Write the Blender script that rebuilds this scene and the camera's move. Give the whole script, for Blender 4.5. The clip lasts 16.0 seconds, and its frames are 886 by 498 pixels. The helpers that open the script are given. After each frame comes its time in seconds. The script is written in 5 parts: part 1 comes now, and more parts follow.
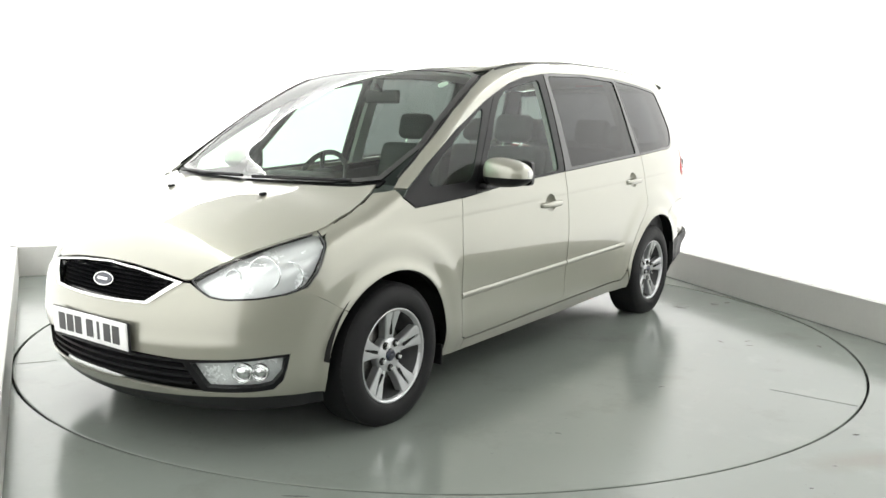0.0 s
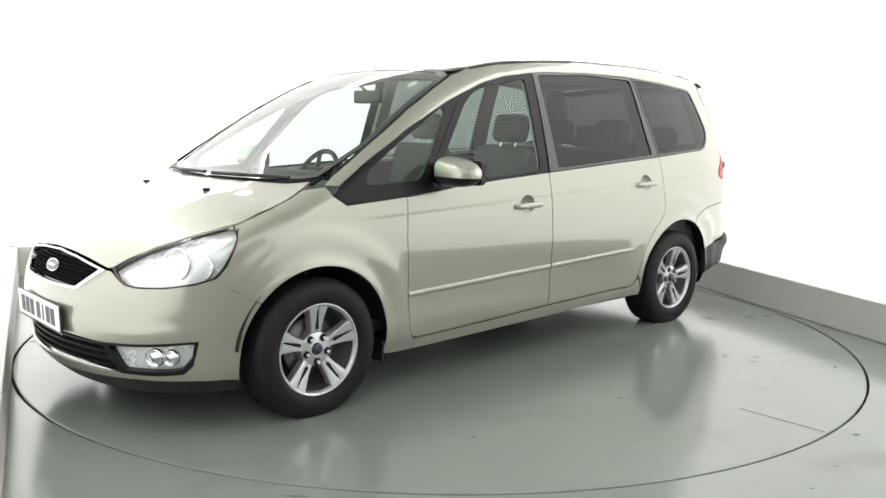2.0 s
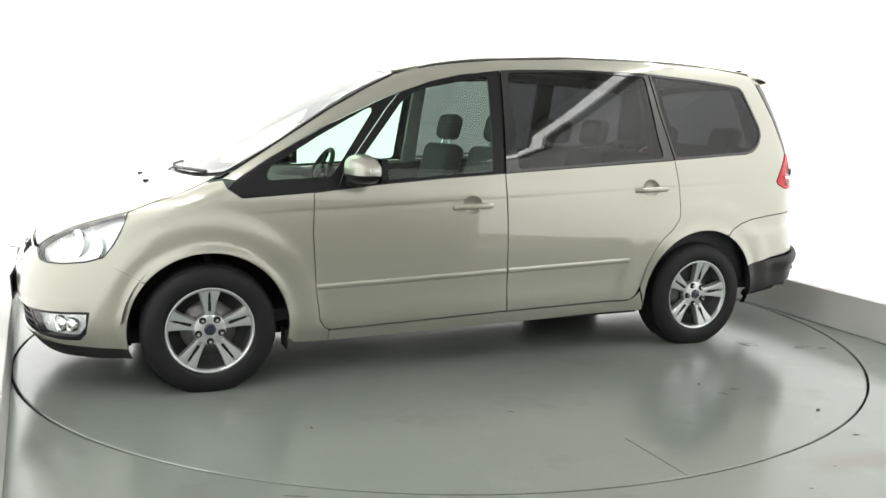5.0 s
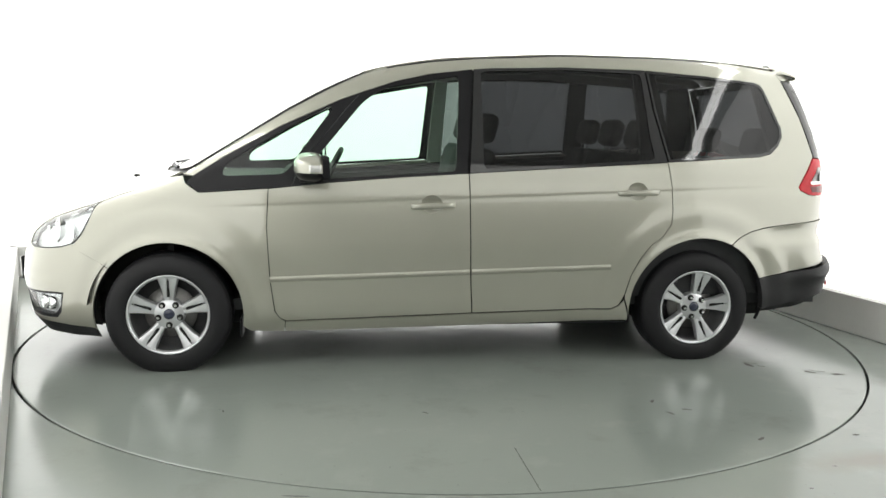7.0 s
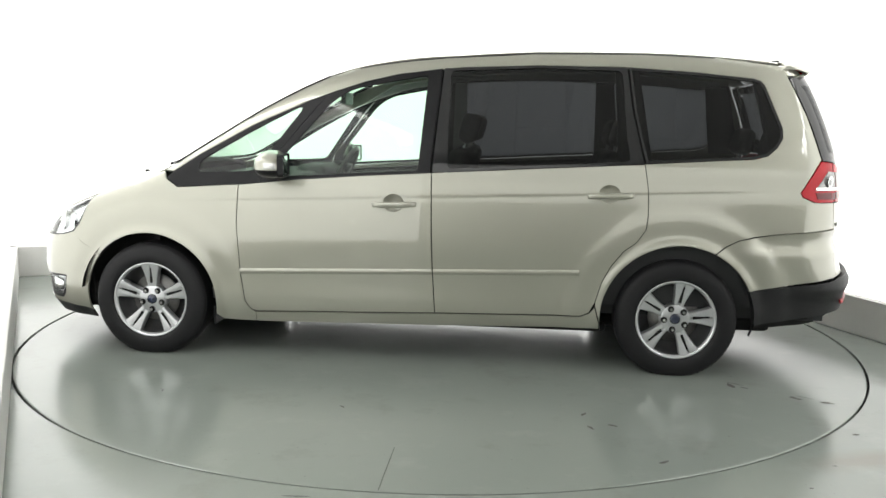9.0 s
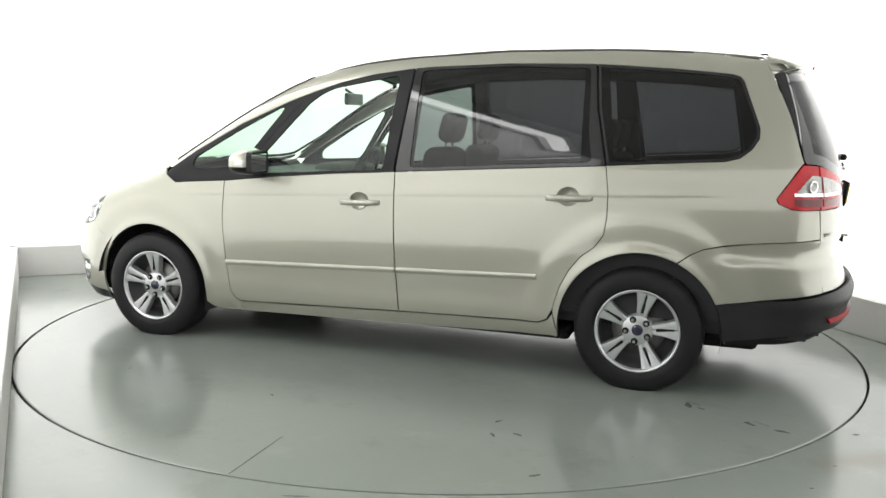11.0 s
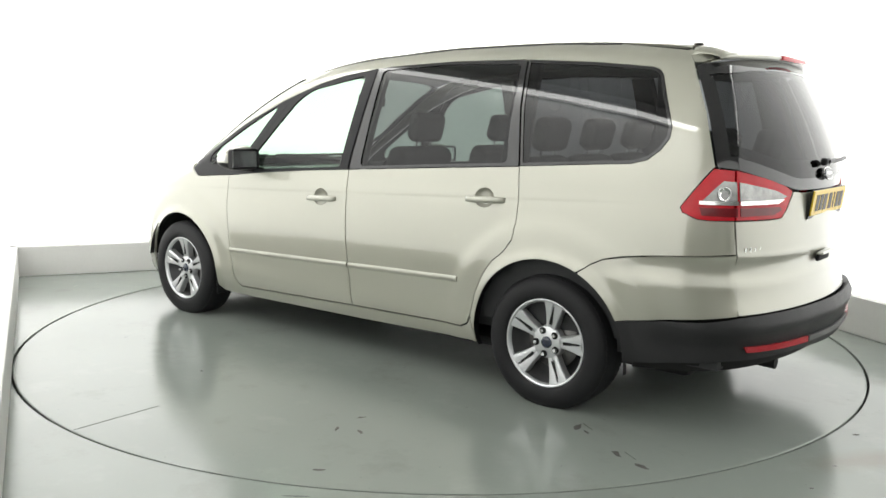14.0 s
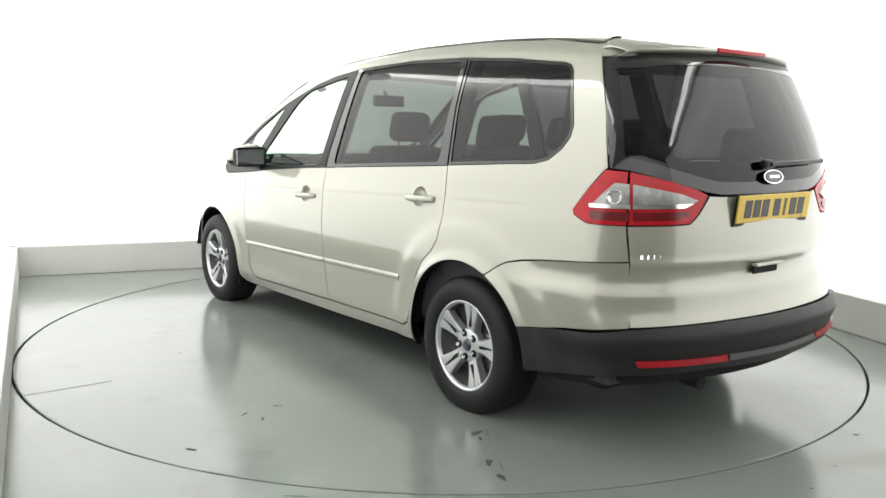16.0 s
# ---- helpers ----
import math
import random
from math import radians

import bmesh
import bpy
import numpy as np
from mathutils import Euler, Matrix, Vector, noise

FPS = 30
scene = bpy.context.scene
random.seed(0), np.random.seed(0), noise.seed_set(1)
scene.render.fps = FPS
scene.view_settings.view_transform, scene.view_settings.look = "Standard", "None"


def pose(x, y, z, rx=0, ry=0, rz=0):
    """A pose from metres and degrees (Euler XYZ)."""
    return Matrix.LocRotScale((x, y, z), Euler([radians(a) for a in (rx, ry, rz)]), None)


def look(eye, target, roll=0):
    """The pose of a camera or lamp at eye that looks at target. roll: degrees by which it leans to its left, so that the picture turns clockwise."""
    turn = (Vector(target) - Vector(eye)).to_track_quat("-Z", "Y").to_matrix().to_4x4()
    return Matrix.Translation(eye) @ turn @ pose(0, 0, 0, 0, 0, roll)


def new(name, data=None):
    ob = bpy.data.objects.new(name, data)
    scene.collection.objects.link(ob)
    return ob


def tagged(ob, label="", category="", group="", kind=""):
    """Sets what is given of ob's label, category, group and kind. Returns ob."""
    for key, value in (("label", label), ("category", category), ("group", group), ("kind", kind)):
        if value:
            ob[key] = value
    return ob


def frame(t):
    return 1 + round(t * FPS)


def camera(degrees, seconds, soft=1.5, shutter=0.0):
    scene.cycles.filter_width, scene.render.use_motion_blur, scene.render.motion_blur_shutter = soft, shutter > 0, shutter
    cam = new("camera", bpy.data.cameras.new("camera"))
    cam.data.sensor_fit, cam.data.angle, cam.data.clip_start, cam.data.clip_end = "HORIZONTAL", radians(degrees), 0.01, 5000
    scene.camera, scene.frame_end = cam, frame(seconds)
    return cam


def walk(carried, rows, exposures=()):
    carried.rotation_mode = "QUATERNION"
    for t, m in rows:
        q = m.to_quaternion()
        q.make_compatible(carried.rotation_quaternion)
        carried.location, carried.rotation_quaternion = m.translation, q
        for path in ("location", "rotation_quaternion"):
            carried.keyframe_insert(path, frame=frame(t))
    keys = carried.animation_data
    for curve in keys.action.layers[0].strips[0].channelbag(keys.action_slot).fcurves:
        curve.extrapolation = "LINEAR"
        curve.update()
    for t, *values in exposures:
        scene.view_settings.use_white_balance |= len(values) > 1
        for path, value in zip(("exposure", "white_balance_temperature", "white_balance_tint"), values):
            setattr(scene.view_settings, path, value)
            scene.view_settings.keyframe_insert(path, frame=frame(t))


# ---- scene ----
# ---- camera ----
cam = camera(55.79, 16.0)
EYE = (0, -5.259, 1.3007)
VIEW = look(EYE, (0.0046, -0.259, 0.5434), 1.067)
walk(cam, [(0, VIEW), (16.0, VIEW)])

# ---- world and exposure ----
world = bpy.data.worlds.new("world")
scene.world = world
world.use_nodes = True
world.node_tree.nodes["Background"].inputs[0].default_value = (0.9, 0.95, 1.0, 1)
world.node_tree.nodes["Background"].inputs[1].default_value = 0.05
scene.view_settings.exposure = 0.3
LIGHT_WALL, LIGHT_FILL = 7.5, .8           # radiance of the ceiling light strips and of the added front fill panel
WALL_GLOW = 1.08                          # glow added to the white booth walls


# ---- materials ----
def material(name):
    m = bpy.data.materials.new(name)
    m.use_nodes = True
    return m, m.node_tree.nodes, m.node_tree.links, m.node_tree.nodes["Principled BSDF"]


def noise_node(nodes, links, scale, detail=4.0, rough=0.6, stretch=None):
    co = nodes.new("ShaderNodeTexCoord")
    n = nodes.new("ShaderNodeTexNoise")
    n.inputs["Scale"].default_value, n.inputs["Detail"].default_value, n.inputs["Roughness"].default_value = scale, detail, rough
    if stretch:
        mp = nodes.new("ShaderNodeMapping")
        mp.inputs["Scale"].default_value = stretch
        links.new(co.outputs["Object"], mp.inputs[0])
        links.new(mp.outputs[0], n.inputs["Vector"])
    else:
        links.new(co.outputs["Object"], n.inputs["Vector"])
    return n


def surface(name, dark, light, rough=(0.5, 0.6), metal=0.0, scale=3.0, fine=60.0, bump=0.0, coat=0.0, stretch=None, spec=0.5):
    """A worn surface: colour and roughness vary at a coarse and a fine scale."""
    m, nodes, links, b = material(name)
    big = noise_node(nodes, links, scale, stretch=stretch)
    small = noise_node(nodes, links, fine, 3.0)
    mix = nodes.new("ShaderNodeMath")
    mix.operation = "MULTIPLY_ADD"
    mix.inputs[1].default_value = 0.35
    links.new(small.outputs[0], mix.inputs[0])
    sub = nodes.new("ShaderNodeMath")
    sub.operation = "MULTIPLY_ADD"
    sub.inputs[1].default_value, sub.inputs[2].default_value = 0.9, -0.12
    links.new(big.outputs[0], sub.inputs[0])
    links.new(sub.outputs[0], mix.inputs[2])
    fac = nodes.new("ShaderNodeMapRange")
    fac.inputs["From Min"].default_value, fac.inputs["From Max"].default_value = 0.2, 0.8
    links.new(mix.outputs[0], fac.inputs[0])
    col = nodes.new("ShaderNodeMix")
    col.data_type = "RGBA"
    col.inputs[6].default_value, col.inputs[7].default_value = (*dark, 1), (*light, 1)
    links.new(fac.outputs[0], col.inputs[0])
    links.new(col.outputs[2], b.inputs["Base Color"])
    r = nodes.new("ShaderNodeMapRange")
    r.inputs["From Min"].default_value, r.inputs["From Max"].default_value = 0.3, 0.7
    r.inputs["To Min"].default_value, r.inputs["To Max"].default_value = rough
    links.new(mix.outputs[0], r.inputs[0])
    links.new(r.outputs[0], b.inputs["Roughness"])
    b.inputs["Metallic"].default_value = metal
    b.inputs["Coat Weight"].default_value = coat
    b.inputs["Coat Roughness"].default_value = 0.03
    b.inputs["Specular IOR Level"].default_value = spec
    if bump:
        bp = nodes.new("ShaderNodeBump")
        bp.inputs["Strength"].default_value, bp.inputs["Distance"].default_value = bump, 0.002
        links.new(small.outputs[0], bp.inputs["Height"])
        links.new(bp.outputs[0], b.inputs["Normal"])
    return m


def glass(name, tint, gloss=.9):
    m, nodes, links, b = material(name)
    nodes.remove(b)
    clear = nodes.new("ShaderNodeBsdfTransparent")
    clear.inputs[0].default_value = (*tint, 1)
    shine = nodes.new("ShaderNodeBsdfGlossy")
    shine.inputs["Roughness"].default_value = 0.0
    shine.inputs["Color"].default_value = (gloss, gloss, gloss, 1)
    f = nodes.new("ShaderNodeLayerWeight")
    f.inputs["Blend"].default_value = 0.5
    p = nodes.new("ShaderNodeMath")
    p.operation = "POWER"
    p.inputs[1].default_value = 5.0
    links.new(f.outputs["Facing"], p.inputs[0])
    s = nodes.new("ShaderNodeMath")
    s.operation = "MULTIPLY_ADD"
    s.inputs[1].default_value, s.inputs[2].default_value = 0.96, 0.04
    links.new(p.outputs[0], s.inputs[0])
    mix = nodes.new("ShaderNodeMixShader")
    links.new(s.outputs[0], mix.inputs[0])
    links.new(clear.outputs[0], mix.inputs[1])
    links.new(shine.outputs[0], mix.inputs[2])
    links.new(mix.outputs[0], nodes["Material Output"].inputs[0])
    return m


def glow(name, colour, strength):
    m, nodes, links, b = material(name)
    b.inputs["Base Color"].default_value = (*colour, 1)
    b.inputs["Emission Color"].default_value = (*colour, 1)
    b.inputs["Emission Strength"].default_value = strength
    return m



def car_paint():
    """Even metallic lacquer; only its sheen drifts a little along a panel."""
    m, nodes, links, b = material("champagne_paint")
    b.inputs["Base Color"].default_value = (.365, .362, .302, 1)
    b.inputs["Metallic"].default_value = .5
    n = noise_node(nodes, links, 1.2, 1.0, .4)
    r = nodes.new("ShaderNodeMapRange")
    r.inputs["To Min"].default_value, r.inputs["To Max"].default_value = .34, .40
    links.new(n.outputs[0], r.inputs[0])
    links.new(r.outputs[0], b.inputs["Roughness"])
    b.inputs["Coat Weight"].default_value, b.inputs["Coat Roughness"].default_value, b.inputs["Coat IOR"].default_value = 1.0, .012, 1.7
    return m


PAINT = car_paint()
BLACK_TRIM = surface("black_plastic", (.007, .007, .008), (.012, .012, .013), (.3, .4), 0, 6, 400, .1, spec=.22)
BUMPER_PLASTIC = surface("grained_plastic", (.012, .012, .013), (.018, .018, .019), (.4, .5), 0, 5, 700, .2, spec=.35)
TRIM_GREY = surface("grey_trim", (.07, .07, .07), (.10, .10, .10), (.35, .45), 0, 8, 300, .1)
GLOSS_BLACK = surface("gloss_black", (.010, .010, .011), (.014, .014, .015), (.06, .1), 0, 5, 300, 0, .5)
# near-black for dark underparts, and for shade painted into gaps and recesses
DARK_AND_SHADE = surface("dark_parts_and_shade", (.004, .004, .004), (.008, .008, .008), (.8, .9), 0, 5, 100, 0)
RUBBER = surface("tyre_rubber", (.008, .008, .009), (.015, .015, .016), (.5, .65), 0, 8, 250, .2, spec=.25)
ALLOY = surface("silver_alloy", (.56, .57, .58), (.62, .63, .64), (.28, .34), .75, 10, 300, 0, .25)
# alloy of the inner rim, darkened to hold the shade behind the spokes
BARREL_SHADED = surface("rim_barrel_shaded", (.06, .06, .062), (.10, .10, .102), (.45, .55), .5, 10, 60, 0)
DISC = surface("brake_steel", (.16, .155, .15), (.30, .295, .285), (.4, .55), .8, 20, 200, .2)
CHROME = surface("chrome", (.80, .80, .80), (.86, .86, .86), (.05, .1), 1.0, 5, 200, 0)
REFLECTOR = surface("lamp_reflector", (.80, .81, .82), (.88, .88, .88), (.2, .3), .35, 12, 90, .2)
LENS = glass("clear_lens", (.95, .97, .97))
RED = surface("red_lens", (.42, .006, .014), (.52, .012, .022), (.12, .18), 0, 30, 160, .1, .1, spec=.35)
RED_DARK = surface("dull_red_reflector", (.30, .006, .014), (.40, .012, .02), (.15, .25), 0, 30, 300, .3)
WHITE_LENS = surface("silver_lens", (.55, .55, .53), (.80, .80, .78), (.1, .2), .4, 40, 60, .2, .4)
SMOKE_LENS = surface("smoked_silver_lens", (.16, .16, .155), (.46, .46, .45), (.12, .25), .5, 22, 60, .2, .6)
RED_DEEP = surface("deep_red_lens", (.10, .003, .006), (.17, .005, .009), (.12, .18), 0, 30, 160, .1, .2)
WINDSCREEN = glass("windscreen_glass", (.74, .88, .775))
SIDE_GLASS = glass("side_glass", (.66, .83, .715))
PRIVACY = glass("privacy_glass", (.12, .125, .13))
INTERIOR = surface("dark_trim", (.022, .023, .024), (.036, .037, .038), (.6, .8), 0, 6, 300, .3)
SEAT_CLOTH = surface("charcoal_cloth", (.025, .026, .028), (.045, .046, .05), (.8, .95), 0, 10, 500, .5)
HEADLINER = surface("grey_headliner", (.30, .30, .29), (.36, .36, .35), (.8, .9), 0, 6, 400, .3)
BADGE_BLUE = surface("blue_enamel", (.012, .016, .035), (.02, .026, .05), (.1, .2), 0, 30, 200, 0, .6)
PLATE_WHITE = surface("white_plate", (.72, .73, .72), (.80, .80, .79), (.25, .35), 0, 8, 300, 0)
PLATE_YELLOW = surface("yellow_plate", (.62, .42, .02), (.70, .48, .03), (.25, .35), 0, 8, 300, 0)
PLATE_INK = surface("plate_black", (.03, .03, .03), (.05, .05, .05), (.4, .5), 0, 8, 300, 0)
MIRROR = surface("mirror_silver", (.85, .86, .87), (.88, .89, .9), (.01, .02), 1.0, 3, 30, 0)
# white wall whose glow is added and balanced against the ceiling strips
WALL_PAINT = surface("glowing_white_wall", (.78, .78, .77), (.82, .82, .81), (.7, .85), 0, .8, 40, .1)
WALL_BSDF = WALL_PAINT.node_tree.nodes["Principled BSDF"]
WALL_BSDF.inputs["Emission Color"].default_value, WALL_BSDF.inputs["Emission Strength"].default_value = (1, 1, .98, 1), WALL_GLOW
KERB_PAINT = surface("kerb_paint", (.58, .575, .555), (.66, .655, .635), (.5, .7), 0, 1.5, 50, .2)
OUTER_PAINT = surface("unseen_outer_wall", (.74, .74, .73), (.80, .80, .79), (.7, .9), 0, .6, 30, .2)
LAMP_WHITE = surface("lamp_frame", (.7, .7, .7), (.75, .75, .75), (.4, .5), 0, 5, 100, 0)
WALL_DIFFUSER = glow("wall_strip_diffuser", (1.0, 1.0, .975), LIGHT_WALL)
FILL_DIFFUSER = glow("fill_panel_diffuser", (1.0, 1.0, .975), LIGHT_FILL)
CEILING_PAINT = surface("ceiling_paint", (.52, .52, .51), (.58, .58, .57), (.7, .9), 0, .6, 30, .1)


def painted_floor(name, seed, stain=None):
    """Worn grey-green floor paint with polished and dusty patches, scuffs and dirt."""
    m, nodes, links, b = material(name)
    co = nodes.new("ShaderNodeTexCoord")
    mp = nodes.new("ShaderNodeMapping")
    mp.inputs["Location"].default_value = (seed, seed * 1.7, 0)
    links.new(co.outputs["Object"], mp.inputs[0])

    def tex(scale, detail, rough):
        n = nodes.new("ShaderNodeTexNoise")
        n.inputs["Scale"].default_value, n.inputs["Detail"].default_value, n.inputs["Roughness"].default_value = scale, detail, rough
        links.new(mp.outputs[0], n.inputs["Vector"])
        return n
    mid, wavy, soft, blot, speck = tex(1.9, 6, .62), tex(5, 1, .4), tex(.8, 1, .4), tex(2.6, 7, .68), tex(38, 3, .6)
    # long fine scratches, drawn out along one direction
    sm = nodes.new("ShaderNodeMapping")
    sm.inputs["Scale"].default_value, sm.inputs["Rotation"].default_value = (1.2, 34, 1), (0, 0, .6)
    links.new(mp.outputs[0], sm.inputs[0])
    scr = nodes.new("ShaderNodeTexNoise")
    scr.inputs["Scale"].default_value, scr.inputs["Detail"].default_value = 1.5, 3
    links.new(sm.outputs[0], scr.inputs["Vector"])

    def ramp(src, lo, hi, out0, out1):
        q = nodes.new("ShaderNodeMapRange")
        for key, v in (("From Min", lo), ("From Max", hi), ("To Min", out0), ("To Max", out1)):
            q.inputs[key].default_value = v
        links.new(src, q.inputs[0])
        return q.outputs[0]

    def blend(fac, base, colour):
        c = nodes.new("ShaderNodeMix")
        c.data_type = "RGBA"
        c.inputs[7].default_value = (*colour, 1)
        links.new(fac, c.inputs[0])
        links.new(base, c.inputs[6])
        return c.outputs[2]
    add = nodes.new("ShaderNodeMath")
    add.operation = "ADD"
    links.new(ramp(mid.outputs[0], .32, .70, .12, .22), add.inputs[0])
    links.new(ramp(scr.outputs[0], .60, .75, 0, .05), add.inputs[1])
    links.new(add.outputs[0], b.inputs["Roughness"])
    col = nodes.new("ShaderNodeMix")
    col.data_type = "RGBA"
    col.inputs[6].default_value = (.184, .208, .186, 1)
    col.inputs[7].default_value = (.236, .260, .236, 1)
    links.new(soft.outputs[0], col.inputs[0])
    c = blend(ramp(blot.outputs[0], .56, .78, 0, .40), col.outputs[2], (.125, .122, .104))
    c = blend(ramp(blot.outputs[0], .44, .26, 0, .30), c, (.30, .315, .29))
    c = blend(ramp(speck.outputs[0], .70, .76, 0, .6), c, (.09, .085, .075))
    if stain:                                         # a dried rusty spill
        off = nodes.new("ShaderNodeMapping")
        off.vector_type = "TEXTURE"
        off.inputs["Location"].default_value, off.inputs["Scale"].default_value, off.inputs["Rotation"].default_value = (*stain, 0), (.42, .12, 1), (0, 0, .25)
        links.new(co.outputs["Object"], off.inputs[0])
        far = nodes.new("ShaderNodeVectorMath")
        far.operation = "LENGTH"
        links.new(off.outputs[0], far.inputs[0])
        wob = nodes.new("ShaderNodeMath")
        wob.operation = "MULTIPLY_ADD"
        wob.inputs[1].default_value = -1.2
        links.new(blot.outputs[0], wob.inputs[0])
        links.new(far.outputs["Value"], wob.inputs[2])
        c = blend(ramp(wob.outputs[0], .45, -.35, 0, .5), c, (.165, .145, .105))
    links.new(c, b.inputs["Base Color"])
    bp = nodes.new("ShaderNodeBump")
    bp.inputs["Strength"].default_value, bp.inputs["Distance"].default_value = .05, .004
    links.new(wavy.outputs[0], bp.inputs["Height"])
    links.new(bp.outputs[0], b.inputs["Normal"])
    b.inputs["Specular IOR Level"].default_value = .55
    return m


FLOOR_PAINT = painted_floor("floor_paint", 3.0, (1.75, -2.08))
TABLE_PAINT = painted_floor("turntable_paint", 11.0)

# ---- mesh helpers ----


def part(name, bm, mat, parent=None, label="", smooth=False):
    me = bpy.data.meshes.new(name)
    bm.normal_update()
    bm.to_mesh(me)
    bm.free()
    me.materials.append(mat)
    if smooth:
        me.polygons.foreach_set("use_smooth", [True] * len(me.polygons))
    ob = new(name, me)
    if parent:
        ob.parent = parent
    return tagged(ob, label)


def mesh_part(name, data, mat, parent, label="", flip=False):
    """A mesh from (points, faces, normals); flip: the same mirrored to the other side."""
    v, f, n = data
    v, n = np.array(v), np.array(n)
    if flip:
        v, n = v * (1, -1, 1), n * (1, -1, 1)
        f = [q[::-1] for q in f]
    me = bpy.data.meshes.new(name)
    me.from_pydata(v.tolist(), [], [list(map(int, q)) for q in f])
    me.polygons.foreach_set("use_smooth", [True] * len(me.polygons))
    me.materials.append(mat)
    me.normals_split_custom_set_from_vertices(n.tolist())
    me.update()
    ob = new(name, me)
    ob.parent = parent
    return tagged(ob, label)


def box(bm, cx, cy, cz, sx, sy, sz, m=None, bevel=0.0, seg=2):
    g = bmesh.ops.create_cube(bm, size=1, matrix=Matrix.Translation((cx, cy, cz)) @ Matrix.Diagonal((sx, sy, sz, 1)))
    vs = g["verts"]
    if bevel:
        es = list({e for v in vs for e in v.link_edges})
        r = bmesh.ops.bevel(bm, geom=es, offset=bevel, segments=seg, profile=.5, affect="EDGES")
        vs = list({v for f in r["faces"] for v in f.verts} | {v for v in vs if v.is_valid})
    if m is not None:
        bmesh.ops.transform(bm, matrix=m, verts=vs)
    return vs


def lathe(profile, seg=64, axis="y"):
    """A ring mesh turned from (radius, offset) pairs about an axis."""
    bm = bmesh.new()
    rings = []
    for k in range(seg):
        a = 2 * math.pi * k / seg
        c, s = math.cos(a), math.sin(a)
        rings.append([bm.verts.new((r * c, o, r * s) if axis == "y" else (r * c, r * s, o)) for r, o in profile])
    for k in range(seg):
        p, q = rings[k], rings[(k + 1) % seg]
        for i in range(len(profile) - 1):
            bm.faces.new((p[i], p[i + 1], q[i + 1], q[i]) if axis == "y" else (p[i], q[i], q[i + 1], p[i + 1]))
    return bm


def prism(bm, pts, m, depth):
    """A flat outline, thickened along local z, set at the pose m."""
    lo = [bm.verts.new(m @ Vector((x, y, 0))) for x, y in pts]
    hi = [bm.verts.new(m @ Vector((x, y, depth))) for x, y in pts]
    n = len(pts)
    bm.faces.new(lo[::-1])
    bm.faces.new(hi)
    for i in range(n):
        bm.faces.new((lo[i], lo[(i + 1) % n], hi[(i + 1) % n], hi[i]))


def tube(bm, path, radius, seg=8):
    path = [Vector(p) for p in path]
    prev = None
    for i, p in enumerate(path):
        d = (path[min(i + 1, len(path) - 1)] - path[max(i - 1, 0)]).normalized()
        u = d.cross(Vector((0, 0, 1)) if abs(d.z) < .95 else Vector((1, 0, 0))).normalized()
        w = d.cross(u)
        ring = [bm.verts.new(p + radius * (math.cos(a) * u + math.sin(a) * w)) for a in (2 * math.pi * k / seg for k in range(seg))]
        if prev:
            for k in range(seg):
                bm.faces.new((prev[k], prev[(k + 1) % seg], ring[(k + 1) % seg], ring[k]))
        else:
            bm.faces.new(ring)
        prev = ring
    bm.faces.new(prev[::-1])


# ---- body shape: four height fields joined by rounded edges ----
def curve(pts):
    xs = np.array([p[0] for p in pts], float)
    ys = np.array([p[1] for p in pts], float)
    if xs[0] > xs[-1]:
        xs, ys = xs[::-1], ys[::-1]
    m = np.gradient(ys, xs)
    d = np.diff(ys) / np.diff(xs)
    for i in range(len(d)):                      # keeps the curve from overshooting
        if d[i] == 0:
            m[i] = m[i + 1] = 0
        else:
            a, b = m[i] / d[i], m[i + 1] / d[i]
            if a < 0: m[i] = 0
            if b < 0: m[i + 1] = 0
            s = a * a + b * b
            if s > 9:
                k = 3 / s ** .5
                m[i], m[i + 1] = k * a * d[i], k * b * d[i]

    def f(x):
        x = np.asarray(x, float)
        i = np.clip(np.searchsorted(xs, x) - 1, 0, len(xs) - 2)
        h = xs[i + 1] - xs[i]
        t = np.clip((x - xs[i]) / h, 0, 1)
        lo, hi = np.minimum(x - xs[0], 0), np.maximum(x - xs[-1], 0)
        t2, t3 = t * t, t * t * t
        return ((2 * t3 - 3 * t2 + 1) * ys[i] + (t3 - 2 * t2 + t) * h * m[i] + (3 * t2 - 2 * t3) * ys[i + 1]
                + (t3 - t2) * h * m[i + 1] + lo * m[0] + hi * m[-1])
    return f


AXLE_F, AXLE_R, HUB_Z = 1.425, -1.425, 0.30
side_z = curve([(.1, .76), (.2, .80), (.26, .826), (.33, .840), (.42, .845), (.5, .853), (.6, .8635), (.64, .8665), (.67, .8675), (.75, .866), (.85, .8605), (.93, .852),
                (1.0, .838), (1.05, .829), (1.1, .817), (1.2, .785), (1.3, .752), (1.4, .716), (1.5, .677), (1.6, .634), (1.7, .585), (1.85, .50)])
side_x = curve([(-2.5, -.17), (-2.3, -.09), (-2.1, -.05), (-1.9, -.024), (-1.6, -.006), (-1.2, 0), (.6, 0), (1.0, -.006), (1.3, -.018), (1.6, -.03), (1.9, -.06), (2.1, -.11), (2.4, -.22)])
top_x = curve([(-2.6, 1.56), (-2.2, 1.635), (-2.0, 1.665), (-1.7, 1.69), (-1.2, 1.71), (-.7, 1.708), (-.25, 1.685), (.05, 1.665), (.3, 1.628), (.55, 1.548), (.85, 1.398),
               (1.15, 1.210), (1.35, 1.086), (1.5, 1.024), (1.67, .985), (1.9, .90), (2.1, .80), (2.22, .70), (2.32, .58), (2.5, .3)])
